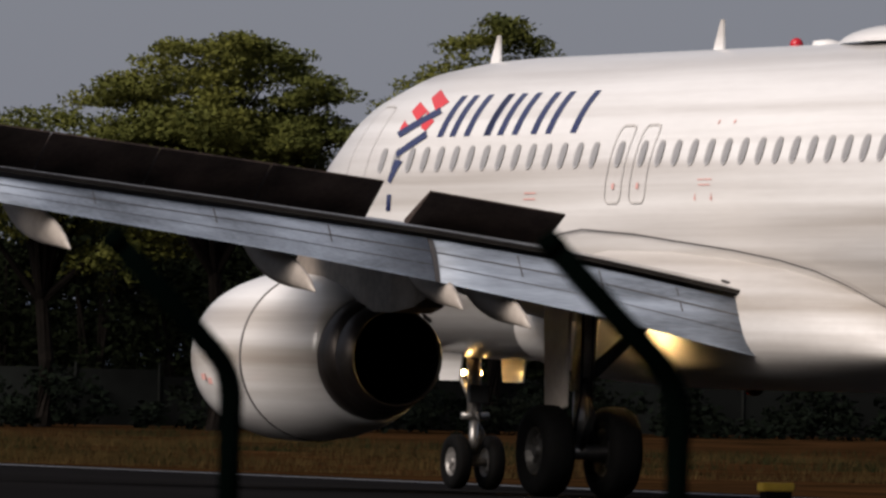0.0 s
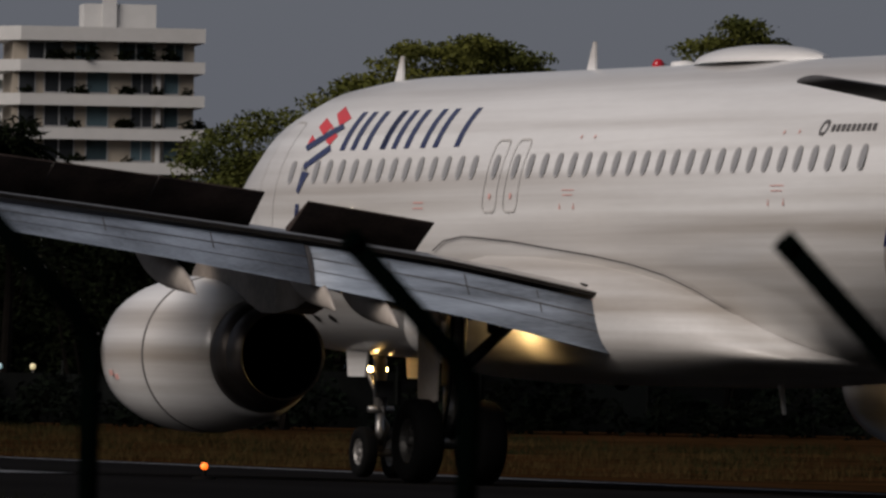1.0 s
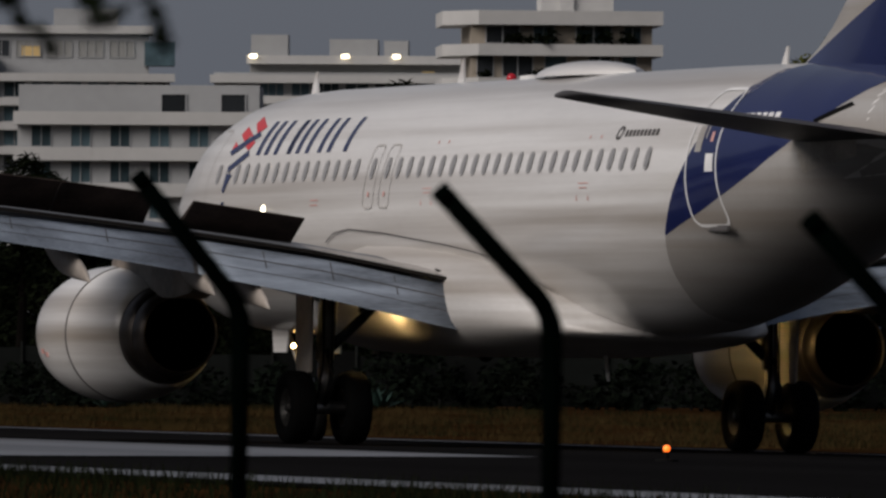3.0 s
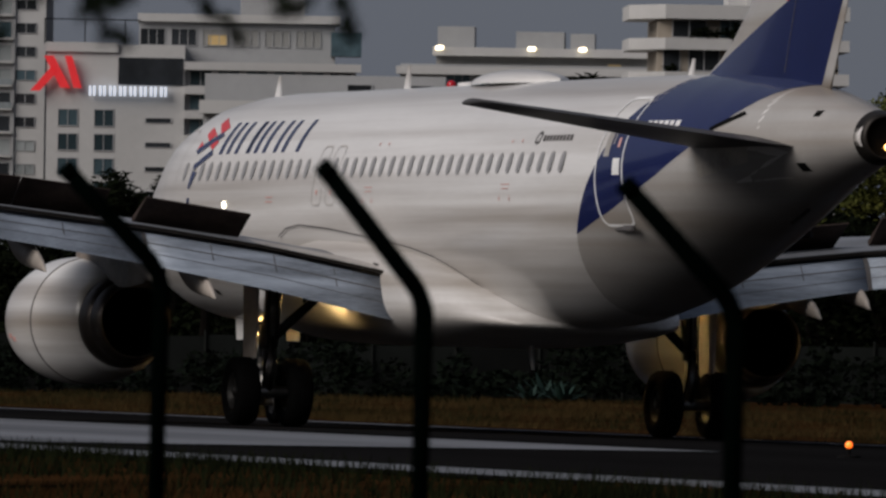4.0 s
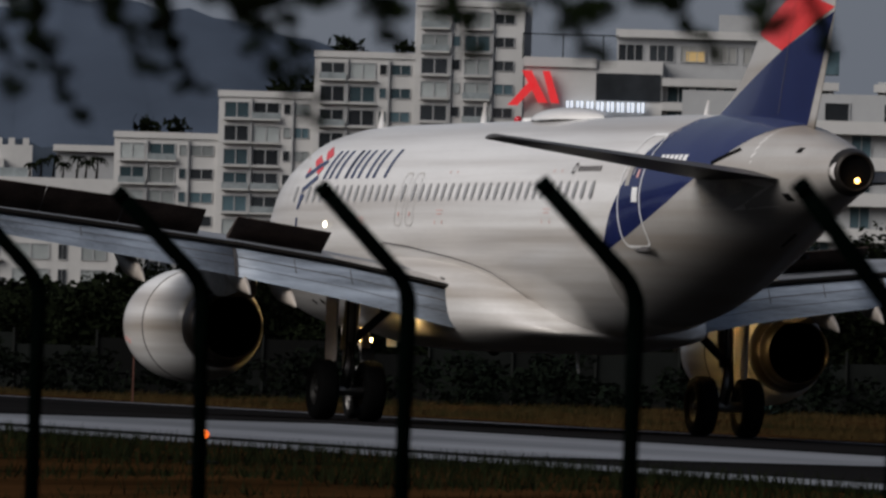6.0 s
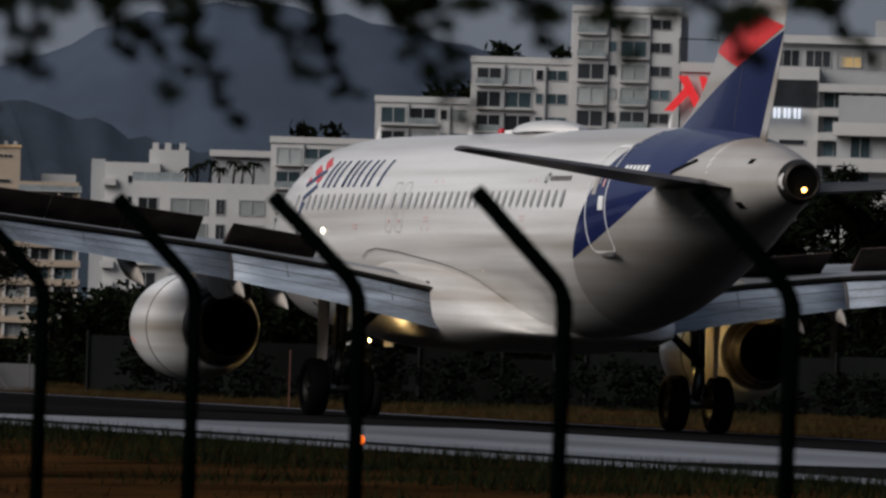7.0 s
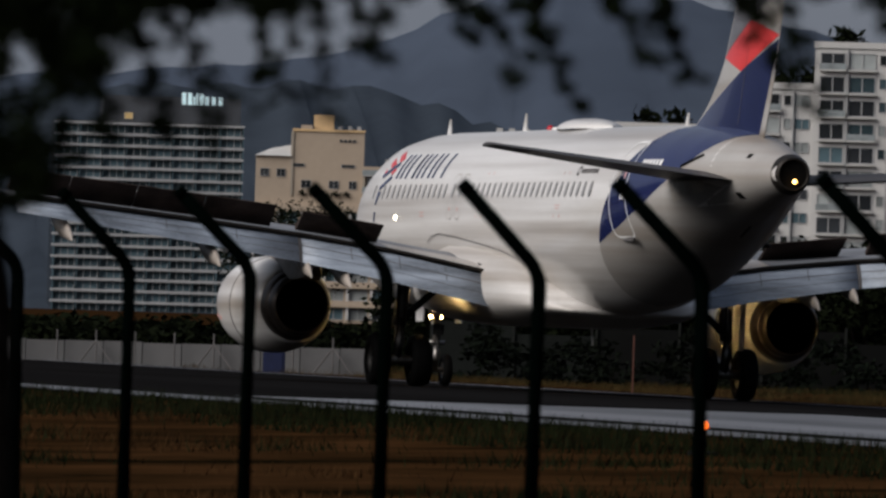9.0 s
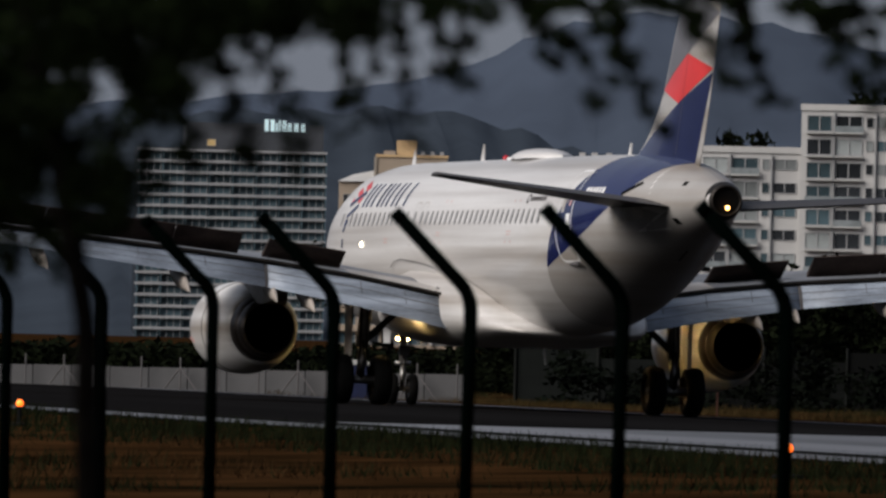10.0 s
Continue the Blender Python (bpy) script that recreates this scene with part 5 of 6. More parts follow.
for x in (-5.4, 2.6):
    place_window(G, x, 1.0, 24.6, 2.2, 0.5, M_BDARK, "one")
for x, m in ((6.4, M_STUCCO), (8.6, M_CURTAIN), (10.6, M_BDARK), (12.8, M_BDARK)):
    place_window(G, x, 1.0, 21.6, 1.5, 1.6, m, "two")
for z in (23.6, 20.9):
    mass(G, 4.9, 14.9, 0.1, 1.0, z - 0.25, z, M_STUCCO2, "balcony_slab")
    mass(G, 4.9, 14.9, 0.1, 0.2, z, z + 0.75, M_RAILGLASS, "railing")
for j in range(4):
    mass(G, 5.0 + 3.1 * j, 5.35 + 3.1 * j, 0.3, 1.0, 18.5, 24.4, M_BEIGEWALL, "pier")
for x, z, w in ((-10.6, 22.9, 1.4), (-8.0, 22.9, 1.4), (-4.0, 21.2, 1.6), (0.4, 21.2, 1.6), (3.4, 21.2, 1.2)):
    place_window(G, x, 1.0, z, w, 1.3, M_BDARK, "two")
mass(G, -6.3, 5.2, 0.8, 1.0, 30.2, 30.6, M_YELLOWISH, "cornice")
mass(G, -6.5, -6.1, 0.8, 1.0, 20.0, 30.2, M_BEIGEWALL, "corner_strip")
for x in (0.9, 2.4, 3.9):
    mass(G, x, x + 0.6, 3, 4, 30.4, 31.2, M_STUCCO2, "roof_tank")
for k in range(5):
    plant(G, -4.5 + 1.7 * k, 0.6, 20.0, 0.7, rnd)
for i in range(6):
    z = 18.5 - 3.0 * i
    mass(G, -12.4, 15.0, 0, 1.2, z - 1.0, z, M_BEIGE, "balcony")
    for j in range(7):
        place_window(G, -10.4 + 3.8 * j, 1.0, z - 3.0, 3.0, 1.9, rnd.choice((M_BDARK, M_CURTAIN, M_BGLASS)), "two")
    for j in range(8):
        mass(G, -12.3 + 3.8 * j, -11.9 + 3.8 * j, 0.3, 1.1, z - 3.0, z - 1.0, M_STUCCO, "pier")

# glass-banded hotel tower in the distance
Hh = house("hotel", "tall distant hotel with white floor bands and blue glass", 11.55, 3000, 3)
mass(Hh, -24.6, 24.6, 2, 30, 0, 50.0, M_BDARK)
mass(Hh, -12, 24.2, 6, 26, 50, 57.0, M_CROWN, "roof_house")
for i in range(17):
    z = 49.8 - 2.95 * i
    mass(Hh, -25, 25, 0.6, 3, z - 0.62, z, M_STUCCO2, "floor_band")
    for j in range(8):
        place_window(Hh, -21.6 + 6.15 * j, 1.9, z - 2.9, 5.6, 2.1, M_BGLASS, "three")
for j in range(9):
    mass(Hh, -24.7 + 6.15 * j, -24.3 + 6.15 * j, 0.7, 2, 0, 49.8, M_BGLASS, "pier")
for i, (x, h1) in enumerate(((8.5, 3.2), (10.1, 3.2), (11.5, 2.3), (12.3, 3.1), (13.2, 3.0), (14.6, 2.3), (16.4, 2.3), (18.2, 2.3))):
    bm = bmesh.new()
    box(bm, x, x + (0.55 if i in (2, 3) else 1.1), 5.6, 5.9, 55.0, 55.0 + h1)
    part("sign_block", bm, M_SIGNDIM, Hh, "pale lit sign block")
place_window(Hh, -5.5, 5.9, 50.8, 2.4, 1.8, M_WARMWIN, "one")
# ---------------- vegetation ----------------


def leaf_cloud(name, centres, count, size, material, parent=None, seed=0, flat=0.5, aspect=0.45):
    """Many small leaf quads scattered in soft clumps: centres are (x, y, z, rx, ry, rz)."""
    rng = np.random.default_rng(seed)
    c = np.array(centres, float)
    vol = c[:, 3] * c[:, 4] + c[:, 5] * c[:, 3]
    pick = rng.choice(len(c), count, p=vol / vol.sum())
    d = rng.normal(size=(count, 3))
    d /= np.linalg.norm(d, axis=1)[:, None]
    r = rng.random(count) ** 0.4
    p = c[pick, :3] + d * r[:, None] * c[pick, 3:6]
    u = rng.normal(size=(count, 3)) * (1, 1, flat)
    u /= np.linalg.norm(u, axis=1)[:, None]
    w = np.cross(u, rng.normal(size=(count, 3)))
    w /= np.linalg.norm(w, axis=1)[:, None]
    s = size * rng.uniform(0.6, 1.4, count)[:, None]
    quad = np.stack([p - u * s, p + w * s * aspect, p + u * s, p - w * s * aspect], 1).reshape(-1, 3)
    me = bpy.data.meshes.new(name)
    me.from_pydata(quad.tolist(), [], np.arange(count * 4).reshape(-1, 4).tolist())
    me.materials.append(material)
    ob = new(name, me)
    if parent is not None:
        ob.parent = parent
    return ob


def acacia(az, dist, h, half, label, seed, leaves=9000, leaf=None):
    """A spreading flat-layered tree: forked trunk, limbs, and a crown of layered leaf clumps with gaps."""
    rnd = random.Random(seed)
    t = tagged(empty("acacia_tree", Matrix.Translation(at(az, dist, FAR_Z)) @ pose(0, 0, 0, 0, 0, -az)), label, "tree")
    bm = bmesh.new()
    tube(bm, [(0, 0, -0.1), (0.1, 0, h * 0.2), (-0.1, 0.1, h * 0.38)], [0.32, 0.25, 0.2], 9)
    clumps = []
    for k in range(17):
        a = 2 * math.pi * k / 17 + rnd.uniform(-0.25, 0.25)
        reach = half * rnd.uniform(0.35, 0.95)
        top = h * (0.95 - 0.33 * (reach / half) ** 1.8) * rnd.uniform(0.92, 1.0)
        mid = Vector((math.cos(a) * reach * 0.45, math.sin(a) * reach * 0.4, h * 0.38 + (top - h * 0.38) * 0.62))
        end = Vector((math.cos(a) * reach, math.sin(a) * reach * 0.8, top - 0.3))
        tube(bm, [(-0.1, 0.1, h * 0.37), mid, end], [0.14, 0.08, 0.03], 6)
        for j in range(5):
            q = mid.lerp(end, rnd.uniform(0.2, 1.12)) + Vector((rnd.gauss(0, 0.7), rnd.gauss(0, 0.7), rnd.gauss(0, 0.25)))
            tube(bm, [mid.lerp(end, 0.4), q], [0.04, 0.015], 5)
            for _ in range(5):
                clumps.append((q.x + rnd.gauss(0, 0.55), q.y + rnd.gauss(0, 0.5), q.z + rnd.gauss(0, 0.18), rnd.uniform(0.5, 1.0), rnd.uniform(0.5, 0.9), rnd.uniform(0.17, 0.36)))
    for _ in range(9):
        a = rnd.uniform(0, 6.28)
        clumps.append((math.cos(a) * half * 0.7, math.sin(a) * half * 0.5, h * rnd.uniform(0.42, 0.62), 0.8, 0.8, 0.3))
    # layered tiers inside the dome
    for _ in range(75):
        a, r = rnd.uniform(0, 6.28), half * math.sqrt(rnd.random()) * 0.9
        tier = rnd.choice((0.62, 0.71, 0.8, 0.88))
        if tier > 0.95 - 0.34 * (r / half) ** 1.8:
            continue
        clumps.append((math.cos(a) * r, math.sin(a) * r * 0.8, h * tier + rnd.gauss(0, 0.12), rnd.uniform(0.5, 1.1), 0.7, rnd.uniform(0.12, 0.24)))
    # the flat top of the crown
    for _ in range(70):
        x, y = rnd.uniform(-0.72, 0.72) * half, rnd.uniform(-0.5, 0.5) * half
        clumps.append((x, y, h * (0.945 - 0.24 * (x / half) ** 2) - abs(rnd.gauss(0, 0.5)), rnd.uniform(0.5, 0.9), 0.7, rnd.uniform(0.15, 0.3)))
    part("trunk", bm, M_BARK, t, "forked dark trunk")
    leaf_cloud("crown", clumps, leaves, 0.085, leaf or M_LEAF, t, seed)
    return t


acacia(21.27, 340, 12.45, 5.2, "spreading green acacia tree with a flat layered crown", 3, 82000)
acacia(22.66, 350, 13.5, 2.8, "tall green acacia tree with a layered crown", 5, 40000)
acacia(20.4, 345, 10.2, 4.4, "low spreading acacia tree beside taller ones", 8, 30000)
acacia(23.7, 360, 11.5, 4.2, "green acacia tree at the airfield edge", 11, 8000)
acacia(24.6, 360, 11.5, 4.2, "broad green acacia tree at the airfield edge", 12, 6000)


def shrub(az, dist, h, half, seed, label="dark dense shrub at the airfield edge"):
    rnd = random.Random(seed)
    t = tagged(empty("shrub", Matrix.Translation(at(az, dist, FAR_Z)) @ pose(0, 0, 0, 0, 0, -az)), label, "shrub", "shrubs along the airfield edge")
    bm = bmesh.new()
    for _ in range(6):
        tube(bm, [(rnd.uniform(-0.3, 0.3), 0, -0.1), (rnd.uniform(-half, half) * 0.5, rnd.uniform(-0.6, 0.6), h * 0.6)], [0.1, 0.03], 5)
    part("branching", bm, M_BARK, t)
    clumps = [(rnd.uniform(-half, half), rnd.uniform(-1, 1), h * (0.12 + 0.75 * rnd.random() ** 0.8), rnd.uniform(0.6, 1.3), 0.9, rnd.uniform(0.35, 0.8)) for _ in range(34)]
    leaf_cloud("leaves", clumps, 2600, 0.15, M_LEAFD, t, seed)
    return t


# shrub line: heading and height of the top, seen from the viewpoint
HEDGE = [(10.5, 1.0), (12.9, 1.2), (13.05, 3.7), (13.75, 4.0), (14.2, 4.5), (15.0, 5.0), (16.0, 5.9), (16.5, 6.2), (17.5, 6.2), (18.4, 6.2), (18.8, 8.0), (19.2, 8.4), (20.0, 8.2), (21, 8.0), (22, 6.4), (23, 5.2), (24, 5.0), (26, 5.0)]
az, i = 13.1, 0
while az < 25.2:
    h = lerp_table(HEDGE, az)[0] * random.uniform(0.85, 1.12)
    shrub(az, random.uniform(375, 395), h, 2.5, 100 + i)
    az += 0.42
    i += 1
# a second, denser row behind, nobody could count it
clumps = []
rng = random.Random(4)
az = 10.2
while az < 26:
    h = lerp_table(HEDGE, az)[0]
    for k in range(8):
        p = at(az + rng.uniform(-0.1, 0.1), rng.uniform(400, 425), FAR_Z)
        clumps.append((p.x, p.y, FAR_Z + h * rng.uniform(0.05, 0.82), 1.4, 1.0, rng.uniform(0.6, 1.0)))
    az += 0.07
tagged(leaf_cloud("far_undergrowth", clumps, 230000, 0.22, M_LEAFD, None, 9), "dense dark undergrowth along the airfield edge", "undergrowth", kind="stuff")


def palm_tree(az, dist, h, seed):
    rnd = random.Random(seed)
    t = tagged(empty("palm_tree", Matrix.Translation(at(az, dist, FAR_Z))), "dark palm tree above the shrub line", "tree", "palms above the shrubs")
    bm = bmesh.new()
    tube(bm, [(0, 0, -0.2), (0.15, 0, h * 0.5), (0.05, 0, h)], [0.2, 0.15, 0.12], 8)
    part("trunk", bm, M_BARK, t)
    bm = bmesh.new()
    for k in range(38):
        a, ln, up = 2 * math.pi * k / 38 + rnd.uniform(-0.15, 0.15), rnd.uniform(1.7, 2.5), rnd.uniform(-0.3, 1.2)
        for i in range(16):
            u = (i + 1) / 16
            c = Vector((math.cos(a) * ln * u, math.sin(a) * ln * u, h + up * u * ln - 1.0 * u * u * ln))
            for sgn in (-1, 1):
                n = Vector((-math.sin(a) * sgn, math.cos(a) * sgn, -0.55)) * 0.55 * (1 - 0.6 * u)
                d = Vector((math.cos(a), math.sin(a), 0)) * 0.085
                bm.faces.new([bm.verts.new(q) for q in (c - d, c + d, c + n + d * 3)])
    part("fronds", bm, M_LEAFD, t)
    heads = [(rnd.gauss(0, 0.75), rnd.gauss(0, 0.75), h + rnd.gauss(0, 0.5), 0.7, 0.7, 0.45) for _ in range(16)]
    leaf_cloud("leaf_mass", heads, 2600, 0.22, M_LEAFD, t, seed + 400, aspect=0.18)


for az, h, s in ((18.75, 9.2, 1), (19.0, 8.6, 2), (18.55, 8.0, 3), (18.88, 8.2, 8), (18.65, 7.4, 9), (16.75, 6.6, 4), (17.05, 5.8, 5), (16.35, 5.6, 6), (18.2, 5.6, 7)):
    palm_tree(az, 368, h, s)
t = acacia(12.35, 420, 6.4, 3.0, "dark round-crowned tree before the apartment house", 21, 6000, leaf=M_LEAFD)

# low block wall with braced fence posts
wall = empty("boundary_wall")
p0, p1 = at(10.0, 348, FAR_Z), at(12.75, 338, FAR_Z)
d = (p1 - p0)
ang = math.atan2(d.y, d.x)
wall.matrix_basis = Matrix.Translation(p0) @ Matrix.Rotation(ang, 4, "Z")
tagged(wall, "low weathered white block wall beyond the runway", "wall")
L = d.length
n = 14
for i in range(n):
    bm = bmesh.new()
    box(bm, L * i / n + 0.012, L * (i + 1) / n - 0.012, -0.08, 0.08, -0.1, 0.93 + 0.015 * math.sin(i * 2.1), 0.01)
    part("wall_panel", bm, M_LOWWALL, wall)
for i in range(0, n + 1):
    x = L * i / n
    bm = bmesh.new()
    tube(bm, [(x, -0.5, 0), (x, -0.5, 1.25)], 0.03, 6)
    if i % 3 == 1:
        tube(bm, [(x, -0.5, 0.95), (x - 0.8, -0.5, 0)], 0.025, 6)
        tube(bm, [(x, -0.5, 0.95), (x + 0.8, -0.5, 0)], 0.025, 6)
    part("fence_post", bm, M_SEAM, wall, "braced grey fence post")

# dark green panel fence along the far airfield edge
M_FARFENCE = mat("grey_green_fence_sheet", (0.004, 0.005, 0.0045), 0.8, 0, 0.6, 0.25, 3, per_object=0.7, spec=0.1)
M_FARPOST = mat("dull_fence_post", (0.009, 0.01, 0.009), 0.8, 0, 0.3, 2, 8, spec=0.1)
sheet = empty("panel_fence")
p0, p1 = at(13.0, 352, FAR_Z), at(25.6, 352, FAR_Z)
d = p1 - p0
sheet.matrix_basis = Matrix.Translation(p0) @ Matrix.Rotation(math.atan2(d.y, d.x), 4, "Z")
tagged(sheet, "dull grey-green panel fence at the far airfield edge", "fence")
n = 30
fr = random.Random(15)
for i in range(n):
    x0, x1 = d.length * i / n, d.length * (i + 1) / n
    bm = bmesh.new()
    box(bm, x0 + 0.03, x1 - 0.03, -0.02, 0.02, 0.06, 1.75 + fr.uniform(-0.25, 0.12))
    part("fence_panel", bm, M_FARFENCE, sheet)
    bm = bmesh.new()
    tube(bm, [(x0, -0.06, -0.1), (x0, -0.06, 2.0)], 0.045, 6)
    part("post", bm, M_FARPOST, sheet)

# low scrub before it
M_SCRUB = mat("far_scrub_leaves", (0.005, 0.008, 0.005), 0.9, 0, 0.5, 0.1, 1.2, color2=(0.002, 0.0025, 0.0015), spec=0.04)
clumps = []
for _ in range(900):
    az = fr.uniform(13.2, 25.6)
    dense = 0.5 + 0.5 * math.sin(az * 7.3) * math.sin(az * 2.9 + 1)
    if fr.random() > 0.25 + 0.75 * dense:
        continue
    q = at(az, fr.uniform(341, 350), FAR_Z)
    clumps.append((q.x, q.y, FAR_Z + fr.uniform(0.1, 0.5 + 1.5 * dense), fr.uniform(0.3, 0.8), 0.5, fr.uniform(0.2, 0.45)))
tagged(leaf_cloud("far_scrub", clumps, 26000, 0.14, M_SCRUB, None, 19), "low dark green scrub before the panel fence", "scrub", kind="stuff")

# garden lamps among the shrubs
M_COOLLAMP = mat("cool_lamp_globe", (0.7, 0.8, 0.8), 0.4, emit=(0.6, 0.95, 1.0), power=0.5)
M_WARMLAMP = mat("warm_lamp_globe", (0.8, 0.75, 0.5), 0.4, emit=(1.0, 0.8, 0.4), power=0.6)
for az, m, label in ((18.98, M_COOLLAMP, "lit cool white garden lamp among shrubs"), (19.15, M_WARMLAMP, "lit warm yellow garden lamp among shrubs")):
    gl = tagged(empty("garden_lamp", Matrix.Translation(at(az, 350, FAR_Z))), label, "lamp", "garden lamps")
    bm = bmesh.new()
    tube(bm, [(0, 0, -0.1), (0, 0, 1.72)], 0.035, 6)
    part("post", bm, M_SEAM, gl)
    bm = bmesh.new()
    bmesh.ops.create_uvsphere(bm, u_segments=12, v_segments=8, radius=0.1, matrix=Matrix.Translation((0, 0, 1.79)))
    part("globe", bm, m, gl, flat=False)

# agaves before the scrub
M_AGAVE = mat("blue_green_agave", (0.014, 0.03, 0.024), 0.7, 0, 0.3, 1.0, 6, per_object=0.25, spec=0.15)


def agave(az, dist, size, seed):
    rr = random.Random(seed)
    g = tagged(empty("agave", Matrix.Translation(at(az, dist, FAR_Z)) @ pose(0, 0, 0, 0, 0, rr.uniform(0, 360))), "blue-green agave rosette in dry grass", "plant", "agaves in the far grass")
    for k in range(15):
        a, up, ln = 2.4 * k, 0.35 + 0.055 * k, size * rr.uniform(0.85, 1.15)
        out, side = Vector((math.cos(a), math.sin(a), 0)), Vector((-math.sin(a), math.cos(a), 0))
        bm = bmesh.new()
        rings = []
        for u, w in ((0.0, 0.09), (0.35, 0.13), (0.75, 0.07), (1.0, 0.008)):
            c = out * ln * u * math.cos(up) + Vector((0, 0, ln * (u * math.sin(up) - 0.1 * u * u)))
            rings.append([c + side * w * size, c - Vector((0, 0, 0.03 * size)), c - side * w * size, c + Vector((0, 0, 0.01 * size))])
        loft(bm, rings)
        part("leaf", bm, M_AGAVE, g)


for az, dist, size, seed in ((18.41, 338, 0.75, 1), (18.49, 339, 1.0, 2), (18.57, 337, 0.85, 3), (17.2, 339, 0.6, 4)):
    agave(az, dist, size, seed)

# orange stake beyond the runway
stake = tagged(empty("marker_stake", Matrix.Translation(at(14.02, 285, -0.33))), "thin orange marker stake beyond the runway", "stake")
bm = bmesh.new()
tube(bm, [(0, 0, -0.1), (0.01, 0, 1.65)], 0.024, 8)
part("pole", bm, mat("faded_orange_paint", (0.07, 0.018, 0.008), 0.6, 0, 0.3, 3, 12), stake)

# portable toilet cabin
cab = tagged(empty("booth", Matrix.Translation(at(12.21, 336, FAR_Z)) @ pose(0, 0, 0, 0, 0, -12)), "small blue plastic booth with a white roof", "booth")
cab.scale = (0.6, 0.6, 0.6)
M_BLUEPL = mat("blue_plastic", (0.005, 0.010, 0.045), 0.5, 0, 0.2, 2, 10)
bm = bmesh.new()
box(bm, -0.55, 0.55, -0.55, 0.55, 0, 1.95, 0.04)
part("body", bm, M_BLUEPL, cab)
bm = bmesh.new()
loft(bm, [[(-0.6, -0.6, 1.95), (0.6, -0.6, 1.95), (0.6, 0.6, 1.95), (-0.6, 0.6, 1.95)], [(-0.4, -0.45, 2.2), (0.4, -0.45, 2.2), (0.4, 0.45, 2.2), (-0.4, 0.45, 2.2)]])
part("roof", bm, M_RECESS, cab, "pale roof")
bm = bmesh.new()
box(bm, -0.4, 0.4, -0.585, -0.56, 0.1, 1.85)
part("door", bm, M_BLUEPL, cab)

# ---------------- runway edge lamps ----------------


def edge_lamp(m, h):
    e = tagged(empty("runway_edge_light", m), "amber glowing runway edge light on a short stem", "runway light", "runway edge lights")
    bm = bmesh.new()
    tube(bm, [(0, 0, 0), (0, 0, h - 0.04)], 0.03, 8)
    lathe(bm, [(0.0, 0.16), (0.03, 0.15), (0.04, 0.0)], 14, "z")
    part("base", bm, M_BLACK, e)
    bm = bmesh.new()
    bmesh.ops.create_uvsphere(bm, u_segments=12, v_segments=8, radius=0.05, matrix=Matrix.Translation((0, 0, h)))
    part("lamp", bm, M_AMBER, e, "lit amber lens", flat=False)
    return e


for x, y, h in ((27.52, 107.3, 0.29), (27.3, 147.2, 0.29), (51.38, 141.0, 0.17)):
    edge_lamp(Matrix.Translation((x, y, ground_z(x) + 0.02)), h)

# yellow marker box at the far runway edge
mk = tagged(empty("runway_marker", Matrix.Translation((65.0, 145.3, ground_z(65.0) + 0.02))), "small yellow and black runway edge marker box", "marker")
M_YEL = mat("yellow_marker_paint", (0.5, 0.34, 0.03), 0.6, 0, 0.2, 3, 12)
bm = bmesh.new()
box(bm, -0.24, 0.24, -0.12, 0.12, 0.1, 0.22, 0.015)
part("lid", bm, M_YEL, mk, "yellow lid")
bm = bmesh.new()
box(bm, -0.2, 0.2, -0.1, 0.1, 0.0, 0.1)
part("body", bm, M_BLACK, mk)
# ---------------- grass ----------------


def grass_field(name, x0, x1, y0, y1, count, hgt, material, seed, label, lean=0.4):
    rng = np.random.default_rng(seed)
    # tufts gather in patches
    cx = rng.uniform(x0, x1, count // 140 + 1)
    cy = rng.uniform(y0, y1, count // 140 + 1)
    k = rng.integers(0, len(cx), count)
    x = np.clip(cx[k] + rng.normal(0, 0.5, count), x0, x1)
    y = cy[k] + rng.normal(0, 1.1, count)
    z = np.interp(x, [p[0] for p in PROFILE], [p[1] for p in PROFILE])
    h = hgt * rng.uniform(0.4, 1.3, count)
    a = rng.uniform(0, 6.28, count)
    w = 0.004 + 0.007 * rng.random(count)
    dx, dy = np.cos(a) * w, np.sin(a) * w
    lx, ly = rng.normal(0, lean, count) * h, rng.normal(0, lean, count) * h
    v = np.stack([np.stack([x - dx, y - dy, z], 1), np.stack([x + dx, y + dy, z], 1), np.stack([x + lx, y + ly, z + h], 1)], 1).reshape(-1, 3)
    me = bpy.data.meshes.new(name)
    me.from_pydata(v.tolist(), [], np.arange(count * 3).reshape(-1, 3).tolist())
    me.materials.append(material)
    return tagged(new(name, me), label, "grass", kind="stuff")


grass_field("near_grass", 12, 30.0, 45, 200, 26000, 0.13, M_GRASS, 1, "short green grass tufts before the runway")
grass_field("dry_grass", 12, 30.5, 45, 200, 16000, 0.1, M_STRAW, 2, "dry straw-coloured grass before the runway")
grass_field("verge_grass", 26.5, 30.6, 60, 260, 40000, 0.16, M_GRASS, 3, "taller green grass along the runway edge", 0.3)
grass_field("far_grass", 69.5, 110, 190, 420, 100000, 0.16, M_FARSTRAW, 4, "dry grass beyond the runway")
grass_field("far_green_grass", 76, 118, 200, 420, 30000, 0.2, M_FARGREEN, 5, "green grass beyond the runway")

# ---------------- overhanging tree near the fence ----------------
near = tagged(empty("overhanging_tree", Matrix.Translation((3.2, 17.0, 0.0))), "dark overhanging tree with drooping feathery branches", "tree")
NEAR_D = 17.5


def near_local(az, el, dist=NEAR_D):
    p = at(az, dist, EYE[2] + dist * math.tan(radians(el)))
    return p - Vector((3.2, 17.0, 0.0))


